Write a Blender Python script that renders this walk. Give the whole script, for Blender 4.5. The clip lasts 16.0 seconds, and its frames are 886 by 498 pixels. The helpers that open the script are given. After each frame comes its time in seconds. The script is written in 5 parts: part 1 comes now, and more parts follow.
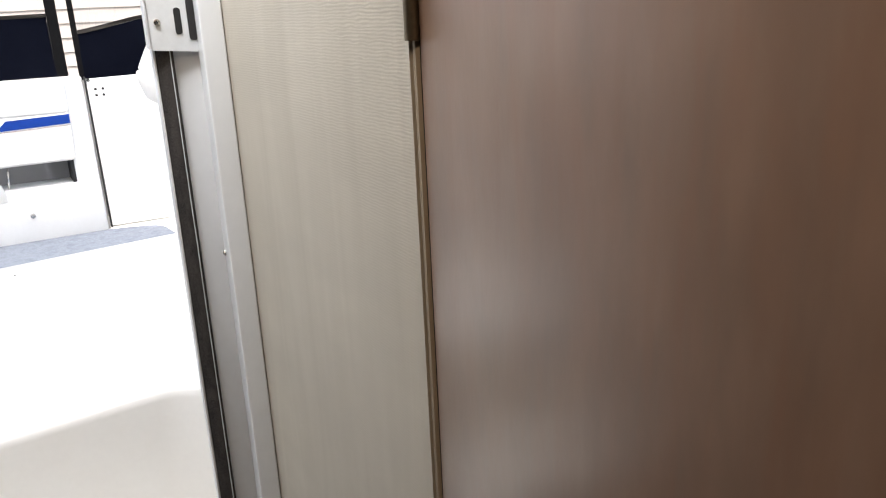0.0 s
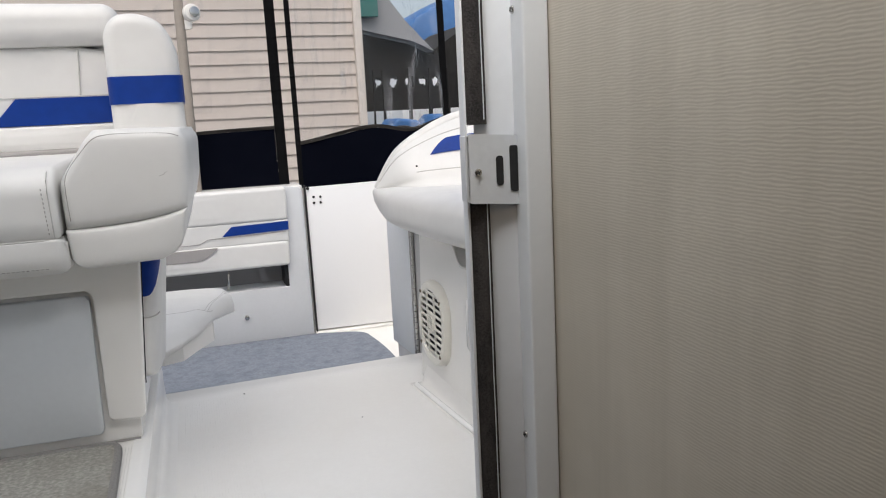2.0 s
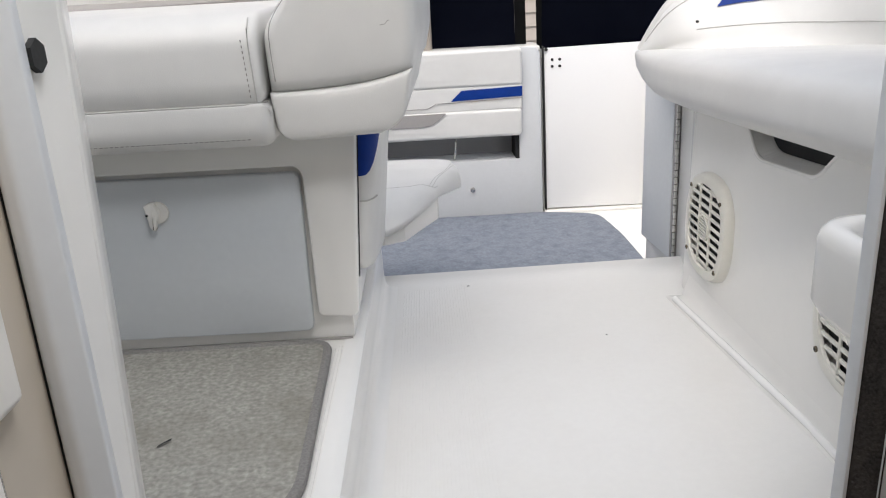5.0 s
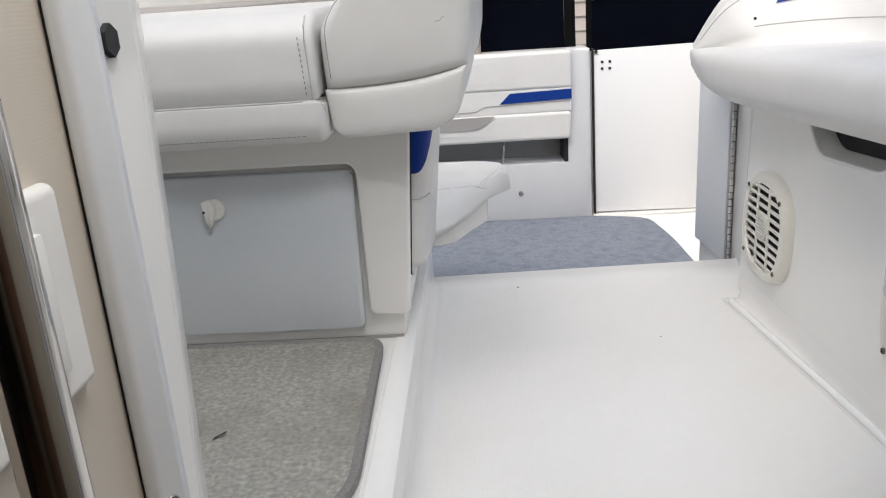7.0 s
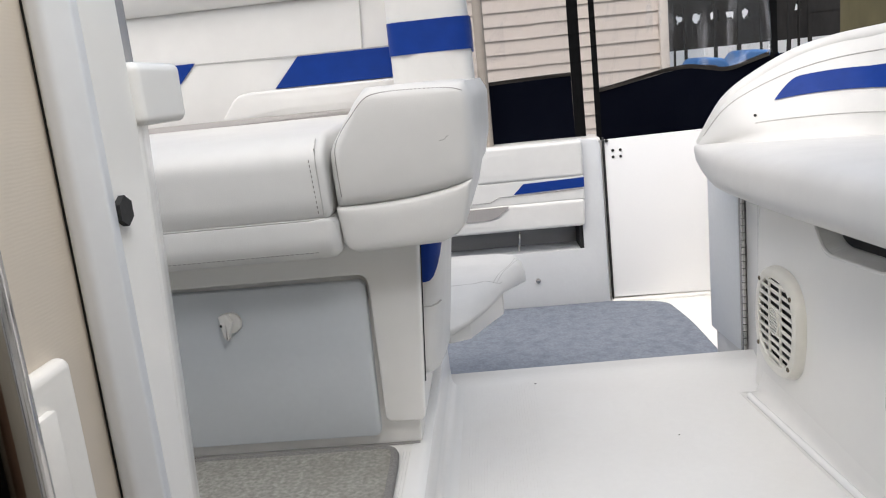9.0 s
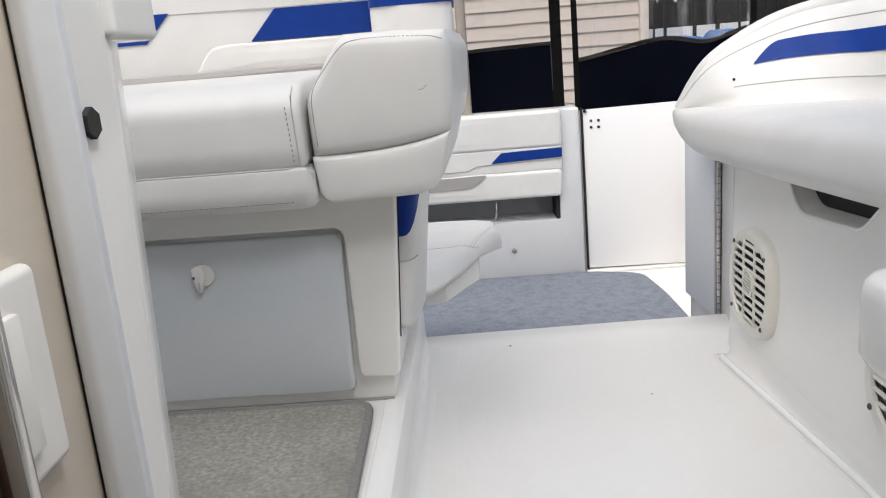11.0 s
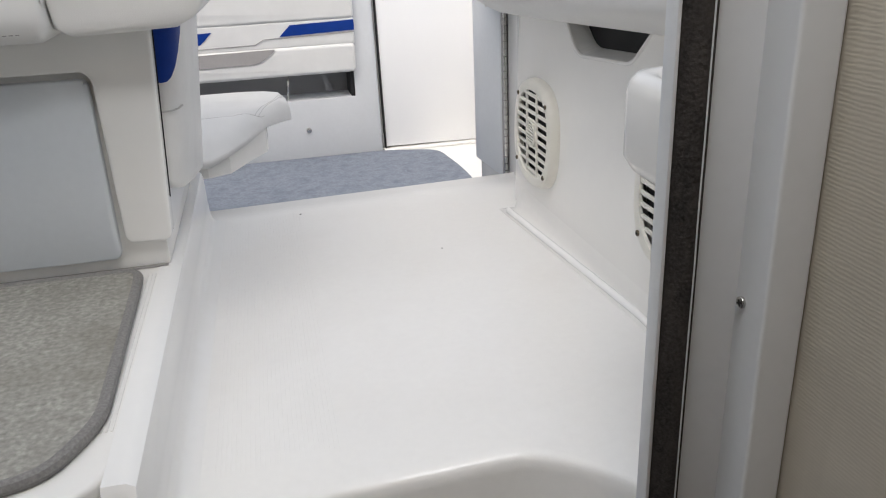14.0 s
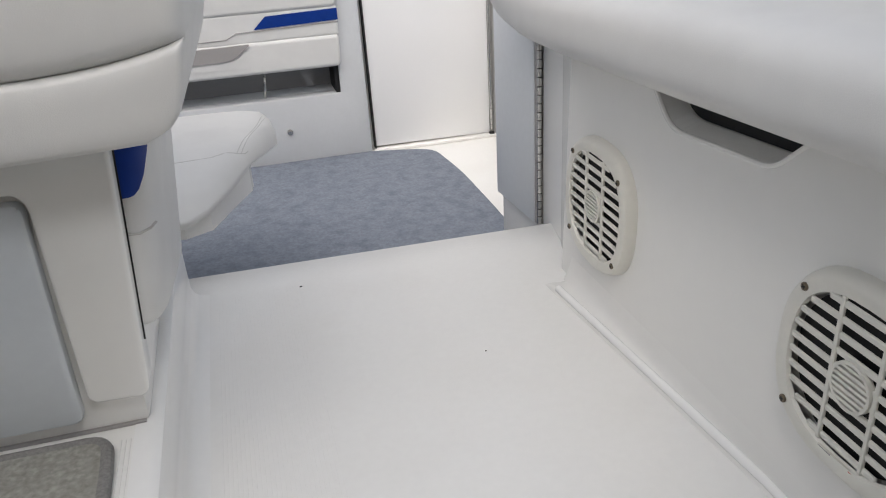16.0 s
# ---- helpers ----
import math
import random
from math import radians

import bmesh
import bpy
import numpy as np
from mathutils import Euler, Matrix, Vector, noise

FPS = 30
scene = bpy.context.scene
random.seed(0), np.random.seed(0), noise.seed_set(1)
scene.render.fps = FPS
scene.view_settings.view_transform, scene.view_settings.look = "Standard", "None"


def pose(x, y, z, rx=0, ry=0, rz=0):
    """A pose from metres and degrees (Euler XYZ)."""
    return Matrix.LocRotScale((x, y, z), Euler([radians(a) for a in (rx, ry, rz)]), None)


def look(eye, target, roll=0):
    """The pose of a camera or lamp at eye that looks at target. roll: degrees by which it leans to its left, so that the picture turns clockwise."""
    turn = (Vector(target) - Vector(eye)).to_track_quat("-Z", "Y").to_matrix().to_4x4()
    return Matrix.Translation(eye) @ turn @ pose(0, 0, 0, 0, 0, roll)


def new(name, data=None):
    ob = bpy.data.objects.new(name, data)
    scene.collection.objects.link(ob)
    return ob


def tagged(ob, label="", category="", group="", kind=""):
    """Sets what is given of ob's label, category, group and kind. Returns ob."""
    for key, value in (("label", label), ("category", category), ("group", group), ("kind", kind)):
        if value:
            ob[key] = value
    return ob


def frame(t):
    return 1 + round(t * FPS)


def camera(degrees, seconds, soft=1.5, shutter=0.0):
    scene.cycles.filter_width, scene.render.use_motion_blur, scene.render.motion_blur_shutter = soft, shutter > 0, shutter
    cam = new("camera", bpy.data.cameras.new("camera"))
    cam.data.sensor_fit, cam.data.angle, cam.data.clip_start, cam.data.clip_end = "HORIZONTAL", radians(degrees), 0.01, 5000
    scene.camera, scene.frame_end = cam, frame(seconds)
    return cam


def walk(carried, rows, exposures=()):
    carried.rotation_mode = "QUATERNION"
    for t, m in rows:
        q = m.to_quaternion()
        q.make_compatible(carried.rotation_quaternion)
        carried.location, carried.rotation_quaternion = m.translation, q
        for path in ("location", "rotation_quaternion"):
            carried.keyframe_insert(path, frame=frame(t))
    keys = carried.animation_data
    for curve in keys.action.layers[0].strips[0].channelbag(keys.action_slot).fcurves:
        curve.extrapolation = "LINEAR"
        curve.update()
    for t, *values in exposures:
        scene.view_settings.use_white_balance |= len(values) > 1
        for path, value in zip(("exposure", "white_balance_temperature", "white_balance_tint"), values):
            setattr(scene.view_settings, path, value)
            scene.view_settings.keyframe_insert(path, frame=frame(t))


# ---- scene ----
cam = camera(58.7, 16.0, soft=1.1)
PATH = [
    (0, (0.132, 0.219, 0.625), (1.104, 1.884, 0.094), 1.0),
    (0.5, (0.127, 0.253, 0.657), (0.998, 2.002, 0.23), 0.9),
    (1, (0.082, 0.277, 0.663), (0.802, 2.109, 0.306), 1.2),
    (1.5, (0.051, 0.347, 0.673), (0.672, 2.225, 0.374), 1.8),
    (2, (0.037, 0.462, 0.675), (0.649, 2.342, 0.372), 1.0),
    (2.5, (0.021, 0.546, 0.669), (0.547, 2.413, 0.182), -0.5),
    (3, (0.032, 0.662, 0.671), (0.4, 2.528, 0.053), -1.1),
    (3.5, (0.046, 0.745, 0.68), (0.271, 2.627, 0.042), -1.0),
    (4, (0.05, 0.784, 0.668), (0.194, 2.668, 0.011), -0.1),
    (4.5, (0.044, 0.783, 0.652), (0.128, 2.673, 0.001), 0.9),
    (4.7, (0.044, 0.788, 0.647), (0.117, 2.682, 0.008), 1.0),
    (6.8, (0.04, 0.802, 0.633), (0.024, 2.691, -0.026), 0.2),
    (7, (0.033, 0.793, 0.629), (-0.017, 2.692, 0.003), 0.3),
    (7.5, (0.005, 0.783, 0.645), (-0.136, 2.714, 0.147), 0.3),
    (8, (0.005, 0.788, 0.661), (-0.169, 2.735, 0.241), -0.3),
    (8.5, (0.022, 0.789, 0.669), (-0.124, 2.742, 0.262), -0.9),
    (9, (0.051, 0.783, 0.675), (-0.055, 2.733, 0.245), -1.8),
    (9.2, (0.055, 0.784, 0.668), (-0.039, 2.733, 0.229), -2.2),
    (11.3, (0.045, 0.784, 0.631), (0.029, 2.721, 0.133), 0.3),
    (11.5, (0.032, 0.792, 0.622), (0.111, 2.726, 0.119), 1.2),
    (12, (0.015, 0.828, 0.608), (0.449, 2.707, 0.079), 2.8),
    (12.5, (0.012, 0.833, 0.593), (0.709, 2.612, 0.003), 3.2),
    (13, (0.018, 0.826, 0.577), (0.784, 2.549, -0.09), 3.1),
    (13.5, (0.057, 0.827, 0.56), (0.716, 2.569, -0.171), 3.4),
    (14, (0.088, 0.818, 0.556), (0.517, 2.629, -0.176), 1.5),
    (14.5, (0.083, 0.848, 0.553), (0.423, 2.676, -0.184), -0.2),
    (15, (0.065, 0.985, 0.546), (0.43, 2.802, -0.207), -0.8),
    (15.5, (0.065, 1.078, 0.657), (0.546, 2.851, -0.132), -0.8),
    (16, (0.065, 1.17, 0.654), (0.554, 2.915, -0.19), 0.9),
]
LEVEL = pose(0, 0, 0, 0, 4.0, 0)
EXPOSURES = [(0, 1.60), (0.5, 0.80), (1.0, 0.50), (1.5, 0.33), (2.5, 0.38), (4.5, 0.50), (9, 0.48), (12, 0.50), (13.5, 0.44), (14.5, 0.5), (15.2, 0.40), (16, 0.18)]
walk(cam, [(t, LEVEL @ look(eye, target, roll)) for t, eye, target, roll in PATH], EXPOSURES)

# ---- light ----
world = bpy.data.worlds.new("sky")
scene.world = world
world.use_nodes = True
wn = world.node_tree
sky = wn.nodes.new("ShaderNodeTexSky")
sky.sky_type, sky.sun_disc = "NISHITA", False
sky.sun_elevation, sky.sun_rotation = radians(52), radians(204)
sky.dust_density, sky.air_density = 4.0, 1.0
wn.nodes["Background"].inputs["Strength"].default_value = 0.13
haze = wn.nodes.new("ShaderNodeHueSaturation")
haze.inputs["Saturation"].default_value = 0.6
wn.links.new(sky.outputs[0], haze.inputs["Color"])
wn.links.new(haze.outputs[0], wn.nodes["Background"].inputs[0])
sun = new("sun", bpy.data.lights.new("sun", "SUN"))
sun.data.energy, sun.data.angle, sun.data.color = 1.12, radians(80), (1.0, 0.965, 0.915)
sun.matrix_world = look((0, 0, 5), (0.20, 0.38, 3.75))

# added fill that brightens the cabin, as if from an unseen deck hatch
cabin_fill = new("cabin_fill_daylight", bpy.data.lights.new("cabin_fill_daylight", "AREA"))
cabin_fill.data.shape, cabin_fill.data.size, cabin_fill.data.size_y = "RECTANGLE", 0.36, 0.36
cabin_fill.data.energy, cabin_fill.data.color = 4.6, (0.97, 0.98, 1.0)
cabin_fill.matrix_world = look((0.215, 0.99, 1.335), (0.215, 0.99, 0.0))
# warm cabin ceiling lamp
cabin_light = new("cabin_lamp_glow", bpy.data.lights.new("cabin_lamp_glow", "AREA"))
cabin_light.data.shape, cabin_light.data.size = "DISK", 0.14
cabin_light.data.energy, cabin_light.data.color = 1.6, (1.0, 0.72, 0.46)
cabin_light.matrix_world = look((0.0, 0.08, 1.30), (0.42, 0.40, 0.7))


# ---- materials ----
def material(name, colour, rough=0.5, metal=0.0, grain=0.0, grain_scale=200.0, stain=0.0, stain_scale=4.0, bump=0.0, bump_scale=300.0, stretch=(1, 1, 1), coat=0.0, per_object=0.0, wave=None, stain_colour=None, spec=0.5, streak=None):
    """A surface with fine grain, broad stains and relief, all in real-world size."""
    m = bpy.data.materials.new(name)
    m.use_nodes = True
    nt = m.node_tree
    p = nt.nodes["Principled BSDF"]
    p.inputs["Roughness"].default_value, p.inputs["Metallic"].default_value = rough, metal
    p.inputs["Coat Weight"].default_value, p.inputs["Coat Roughness"].default_value = coat, 0.28
    p.inputs["Specular IOR Level"].default_value = spec
    geo = nt.nodes.new("ShaderNodeNewGeometry")
    mp = nt.nodes.new("ShaderNodeMapping")
    mp.inputs["Scale"].default_value = stretch
    nt.links.new(geo.outputs["Position"], mp.inputs[0])

    def noise_at(scale, detail=4.0):
        n = nt.nodes.new("ShaderNodeTexNoise")
        n.inputs["Scale"].default_value, n.inputs["Detail"].default_value = scale, detail
        nt.links.new(mp.outputs[0], n.inputs["Vector"])
        return n.outputs["Fac"]

    def mixed(fac, a, b):
        x = nt.nodes.new("ShaderNodeMix")
        x.data_type = "RGBA"
        nt.links.new(fac, x.inputs[0])
        for socket, v in ((x.inputs[6], a), (x.inputs[7], b)):
            if isinstance(v, tuple):
                socket.default_value = (*v, 1)
            else:
                nt.links.new(v, socket)
        return x.outputs[2]

    def ramp(fac, lo, hi):
        r = nt.nodes.new("ShaderNodeMapRange")
        r.inputs[1].default_value, r.inputs[2].default_value = lo, hi
        nt.links.new(fac, r.inputs[0])
        return r.outputs[0]

    darker = tuple(c * (1 - grain) for c in colour)
    col = mixed(ramp(noise_at(grain_scale), 0.3, 0.7), darker, colour) if grain else None
    if stain:
        sc = stain_colour or tuple(c * (1 - stain) for c in colour)
        f = nt.nodes.new("ShaderNodeMath")
        f.operation = "MULTIPLY"
        nt.links.new(ramp(noise_at(stain_scale, 6.0), 0.45, 0.75), f.inputs[0])
        f.inputs[1].default_value = stain if stain_colour else 1.0
        col = mixed(f.outputs[0], col if col else colour, sc)
    if streak:
        m2, n2 = nt.nodes.new("ShaderNodeMapping"), nt.nodes.new("ShaderNodeTexNoise")
        m2.inputs["Scale"].default_value = streak[2]
        n2.inputs["Scale"].default_value, n2.inputs["Detail"].default_value, n2.inputs["Distortion"].default_value = streak[1], 5.0, 0.6
        nt.links.new(geo.outputs["Position"], m2.inputs[0])
        nt.links.new(m2.outputs[0], n2.inputs["Vector"])
        g = nt.nodes.new("ShaderNodeMath")
        g.operation = "MULTIPLY"
        nt.links.new(ramp(n2.outputs["Fac"], 0.38, 0.66), g.inputs[0])
        g.inputs[1].default_value = streak[0]
        col = mixed(g.outputs[0], col if col else colour, streak[3])
    if per_object:
        info = nt.nodes.new("ShaderNodeObjectInfo")
        col = mixed(info.outputs["Random"], col if col else colour, tuple(c * (1 - per_object) for c in colour))
    if col:
        nt.links.new(col, p.inputs["Base Color"])
    else:
        p.inputs["Base Color"].default_value = (*colour, 1)
    rr = ramp(noise_at(9.0), 0.3, 0.7)
    r2 = nt.nodes.new("ShaderNodeMapRange")
    r2.inputs[3].default_value, r2.inputs[4].default_value = max(0.02, rough * 0.94), min(1.0, rough * 1.06)
    nt.links.new(rr, r2.inputs[0])
    nt.links.new(r2.outputs[0], p.inputs["Roughness"])
    if bump or wave:
        b = nt.nodes.new("ShaderNodeBump")
        b.inputs["Distance"].default_value = 0.001
        b.inputs["Strength"].default_value = bump or wave[2]
        if wave:
            w = nt.nodes.new("ShaderNodeTexWave")
            w.wave_type, w.bands_direction = "BANDS", wave[0]
            w.inputs["Scale"].default_value, w.inputs["Distortion"].default_value = wave[1], wave[3]
            w.inputs["Detail"].default_value, w.inputs["Detail Scale"].default_value = 2.0, wave[4]
            nt.links.new(mp.outputs[0], w.inputs["Vector"])
            nt.links.new(w.outputs["Fac"], b.inputs["Height"])
        else:
            nt.links.new(noise_at(bump_scale, 3.0), b.inputs["Height"])
        nt.links.new(b.outputs[0], p.inputs["Normal"])
    return m


GEL = material("gelcoat", (0.84, 0.83, 0.80), 0.19, grain=0.012, grain_scale=40)
# whiter than GEL, to paint the highlight on the foot bead
GEL_GLINT = material("whitened gelcoat glint", (0.92, 0.915, 0.895), 0.10, grain=0.01, grain_scale=40)
GEL_SOLE = material("gelcoat sole", (0.865, 0.858, 0.835), 0.24, grain=0.02, grain_scale=90, stain=0.22, stain_scale=3.5, stain_colour=(0.70, 0.665, 0.61), bump=0.15, bump_scale=500)
GEL_COVE = material("smooth gelcoat cove", (0.865, 0.86, 0.84), 0.13, grain=0.012, grain_scale=40)
GEL_COOL = material("white laminate", (0.74, 0.76, 0.78), 0.32, grain=0.03, grain_scale=80, stain=0.05, stain_scale=4)
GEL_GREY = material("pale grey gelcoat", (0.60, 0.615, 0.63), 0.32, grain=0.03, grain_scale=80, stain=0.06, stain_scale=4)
PANEL = material("white plastic sheet", (0.82, 0.82, 0.82), 0.4, grain=0.02, grain_scale=400, bump=0.2, bump_scale=700)
VINYL = material("white marine vinyl", (0.71, 0.706, 0.688), 0.40, grain=0.03, grain_scale=30, stain=0.07, stain_scale=9, bump=0.25, bump_scale=900)
VINYL_GREY = material("grey vinyl", (0.35, 0.335, 0.325), 0.45, grain=0.05, bump=0.25, bump_scale=900)
VINYL_BLUE = material("blue vinyl", (0.004, 0.036, 0.24), 0.40, spec=0.25, grain=0.12, grain_scale=40, bump=0.25, bump_scale=900)
SEAM = material("stitch thread", (0.30, 0.29, 0.28), 0.8, grain=0.2)
GAP = material("dark gap", (0.03, 0.03, 0.03), 0.9, grain=0.3)
MAT_GREY = material("loop pile mat", (0.43, 0.42, 0.38), 0.95, grain=0.42, grain_scale=150, stain=0.55, stain_scale=6, stain_colour=(0.18, 0.165, 0.135), bump=1.0, bump_scale=240, spec=0.1, streak=(0.4, 85.0, (1, 0.6, 1), (0.24, 0.232, 0.205)))
MAT_EDGE = material("mat binding", (0.26, 0.25, 0.24), 0.85, grain=0.3, grain_scale=300, bump=0.5, bump_scale=400)
CARPET = material("blue grey carpet", (0.235, 0.26, 0.31), 0.97, grain=0.22, grain_scale=120, stain=0.45, stain_scale=26, stain_colour=(0.10, 0.115, 0.15), bump=1.0, bump_scale=220, spec=0.1)
ALLOY = material("white coated alloy", (0.72, 0.745, 0.77), 0.38, grain=0.03, grain_scale=90, stain=0.05)
ALLOY_DULL = material("dull grey-white alloy", (0.66, 0.685, 0.71), 0.5, metal=0.15, grain=0.06, grain_scale=120)
FELT = material("pile weatherstrip", (0.050, 0.047, 0.046), 1.0, grain=0.6, grain_scale=520, bump=1.0, bump_scale=320, spec=0.1, streak=(0.4, 55.0, (1, 1, 0.5), (0.09, 0.08, 0.075)))
STEEL = material("stainless steel", (0.62, 0.61, 0.59), 0.22, metal=1.0, grain=0.1, grain_scale=60)
CHROME = material("chrome", (0.58, 0.56, 0.54), 0.12, metal=1.0)
BRASS = material("dull bronze", (0.20, 0.165, 0.12), 0.4, metal=0.8, grain=0.2, grain_scale=90)
PAPER = material("beige wall covering", (0.510, 0.472, 0.400), 0.6, grain=0.06, grain_scale=20, stain=0.10, stain_scale=14, wave=("Z", 112.0, 0.09, 4.2, 1.5), stretch=(1, 0.3, 1), streak=(0.5, 26.0, (1, 1, 0.09), (0.41, 0.375, 0.31)))
# same covering as PAPER, colour raised for the light on the helm wall
PAPER_LIT = material("smooth lit beige wall covering", (0.62, 0.555, 0.47), 0.55, grain=0.04, grain_scale=20, stain=0.06, stain_scale=6, wave=("Z", 150.0, 0.03, 4.0, 1.6), stretch=(1, 0.3, 1))
WOOD_PALE = material("limed wood veneer", (0.50, 0.44, 0.35), 0.45, grain=0.14, grain_scale=50, stain=0.14, stain_scale=14, stretch=(1, 1, 0.06), bump=0.1, bump_scale=300)
WOOD = material("satin brown veneer", (0.215, 0.138, 0.096), 0.30, grain=0.25, grain_scale=34, stain=0.8, stain_scale=13, stain_colour=(0.15, 0.095, 0.066), stretch=(1, 1, 0.32), bump=0.08, bump_scale=160, coat=0.30, streak=(0.45, 60.0, (1, 1, 0.10), (0.19, 0.10, 0.06)))
SPEAKER = material("cream plastic", (0.74, 0.725, 0.66), 0.4, grain=0.04, grain_scale=100, stain=0.06, stain_scale=20)
# speaker cones, and painted shade in holes and recesses
BLACK = material("black cone and recess shade", (0.012, 0.012, 0.013), 0.7, grain=0.3)
SWITCH = material("white switch plastic", (0.80, 0.78, 0.74), 0.3, grain=0.02)
NAVY = material("navy canvas", (0.0025, 0.004, 0.012), 0.9, spec=0.12, grain=0.3, grain_scale=400, bump=0.5, bump_scale=900)
BINDING = material("black binding tape", (0.006, 0.006, 0.007), 0.8, spec=0.2, grain=0.3, grain_scale=200)
ZIP = material("dark zipper tape", (0.058, 0.052, 0.047), 0.8, spec=0.2, grain=0.3, grain_scale=200)
SIDING = material("cream siding", (0.60, 0.53, 0.475), 0.6, grain=0.06, grain_scale=14, stain=0.10, stain_scale=2.5, per_object=0.05, bump=0.1, bump_scale=60)
TRIM = material("pale trim", (0.66, 0.60, 0.54), 0.6, grain=0.05)
SEAM_PALE = material("pale vinyl seam", (0.52, 0.51, 0.49), 0.6, grain=0.1)
DOOR_GREY = material("pale blue-grey laminate", (0.65, 0.68, 0.705), 0.34, grain=0.03, grain_scale=80, stain=0.06, stain_scale=4)
DARK_WOOD = material("weathered dark timber", (0.022, 0.02, 0.018), 0.9, grain=0.4, grain_scale=8, stretch=(1, 1, 0.3))
PILE = material("mossy piling", (0.17, 0.15, 0.08), 0.95, grain=0.45, grain_scale=9, stain=0.5, stain_scale=5, bump=1.0, bump_scale=40, stretch=(1, 1, 0.3))
TARP = material("blue tarpaulin", (0.05, 0.17, 0.42), 0.5, grain=0.2, grain_scale=4)
HULL = material("far white hull", (0.82, 0.84, 0.86), 0.4, grain=0.05)
ROOF_GREEN = material("teal fascia", (0.03, 0.16, 0.14), 0.6, grain=0.1)
WATER = material("harbour water", (0.03, 0.045, 0.05), 0.08, grain=0.2, grain_scale=3, bump=0.6, bump_scale=6)
TAN = material("tan canopy pole sleeve", (0.33, 0.29, 0.25), 0.6, grain=0.1)
# acrylic and gable grey, also the painted shade in the transom slot
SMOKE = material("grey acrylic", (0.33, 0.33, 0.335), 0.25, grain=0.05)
LABEL = material("printed sticker", (0.62, 0.60, 0.52), 0.5, grain=0.1)
RED = material("red mark", (0.5, 0.05, 0.03), 0.5, grain=0.1)
CABIN = material("cabin headliner", (0.45, 0.42, 0.37), 0.8, grain=0.08)
TEAK = material("cabin sole veneer", (0.16, 0.09, 0.05), 0.4, grain=0.3, grain_scale=20, stretch=(1, 0.1, 1))



def clear_vinyl(name, cloud):
    """Flexible clear sheet with a rippled gloss; cloud: how much white glare is painted along its creases."""
    m = bpy.data.materials.new(name)
    m.use_nodes = True
    nt = m.node_tree
    nt.nodes.clear()
    out = nt.nodes.new("ShaderNodeOutputMaterial")
    mix, worn = nt.nodes.new("ShaderNodeMixShader"), nt.nodes.new("ShaderNodeMixShader")
    clear, gloss, white = nt.nodes.new("ShaderNodeBsdfTransparent"), nt.nodes.new("ShaderNodeBsdfGlossy"), nt.nodes.new("ShaderNodeBsdfTranslucent")
    white2, both = nt.nodes.new("ShaderNodeBsdfDiffuse"), nt.nodes.new("ShaderNodeAddShader")
    clear.inputs[0].default_value = (0.94, 0.94, 0.95, 1)
    white.inputs[0].default_value = white2.inputs[0].default_value = (0.5, 0.5, 0.52, 1)
    gloss.inputs["Roughness"].default_value = 0.12
    tc, mp = nt.nodes.new("ShaderNodeTexCoord"), nt.nodes.new("ShaderNodeMapping")
    mp.inputs["Scale"].default_value, mp.inputs["Rotation"].default_value = (2.4, 1, 0.42), (0, radians(14), 0)
    nt.links.new(tc.outputs["Object"], mp.inputs[0])
    ripple = nt.nodes.new("ShaderNodeTexNoise")
    ripple.inputs["Scale"].default_value, ripple.inputs["Detail"].default_value, ripple.inputs["Distortion"].default_value = 4.5, 5.0, 1.8
    nt.links.new(mp.outputs[0], ripple.inputs["Vector"])
    bump = nt.nodes.new("ShaderNodeBump")
    bump.inputs["Strength"].default_value, bump.inputs["Distance"].default_value = 0.5, 0.04
    nt.links.new(ripple.outputs["Fac"], bump.inputs["Height"])
    nt.links.new(bump.outputs[0], gloss.inputs["Normal"])
    fr = nt.nodes.new("ShaderNodeFresnel")
    fr.inputs[0].default_value = 1.4
    nt.links.new(bump.outputs[0], fr.inputs["Normal"])
    # white streaks along the creases paint in the glare
    crease = nt.nodes.new("ShaderNodeMapRange")
    crease.inputs[1].default_value, crease.inputs[2].default_value, crease.inputs[4].default_value = 0.56, 0.74, cloud
    nt.links.new(ripple.outputs["Fac"], crease.inputs[0])
    nt.links.new(white.outputs[0], both.inputs[0])
    nt.links.new(white2.outputs[0], both.inputs[1])
    nt.links.new(fr.outputs[0], mix.inputs[0])
    nt.links.new(clear.outputs[0], mix.inputs[1])
    nt.links.new(gloss.outputs[0], mix.inputs[2])
    nt.links.new(crease.outputs[0], worn.inputs[0])
    nt.links.new(mix.outputs[0], worn.inputs[1])
    nt.links.new(both.outputs[0], worn.inputs[2])
    nt.links.new(worn.outputs[0], out.inputs[0])
    return m


VINYL_CLEAR = clear_vinyl("clear vinyl sheet", 0.06)
VINYL_CREASED = clear_vinyl("creased clear vinyl sheet", 0.24)


# ---- builders ----
from mathutils.bvhtree import BVHTree


def obj(name, bm, mat, smooth=True):
    me = bpy.data.meshes.new(name)
    bmesh.ops.recalc_face_normals(bm, faces=bm.faces)
    bm.to_mesh(me)
    bm.free()
    for f in me.polygons:
        f.use_smooth = smooth
    me.materials.append(mat)
    ob = new(name, me)
    if smooth:
        me.set_sharp_from_angle(angle=radians(40))
    return ob


def part(name, bm, mat, parent, label="", smooth=True):
    ob = obj(name, bm, mat, smooth)
    ob.parent = parent
    if label:
        ob["label"] = label
    return ob


def thing(name, label, category, group="", kind=""):
    return tagged(new(name), label, category, group, kind)


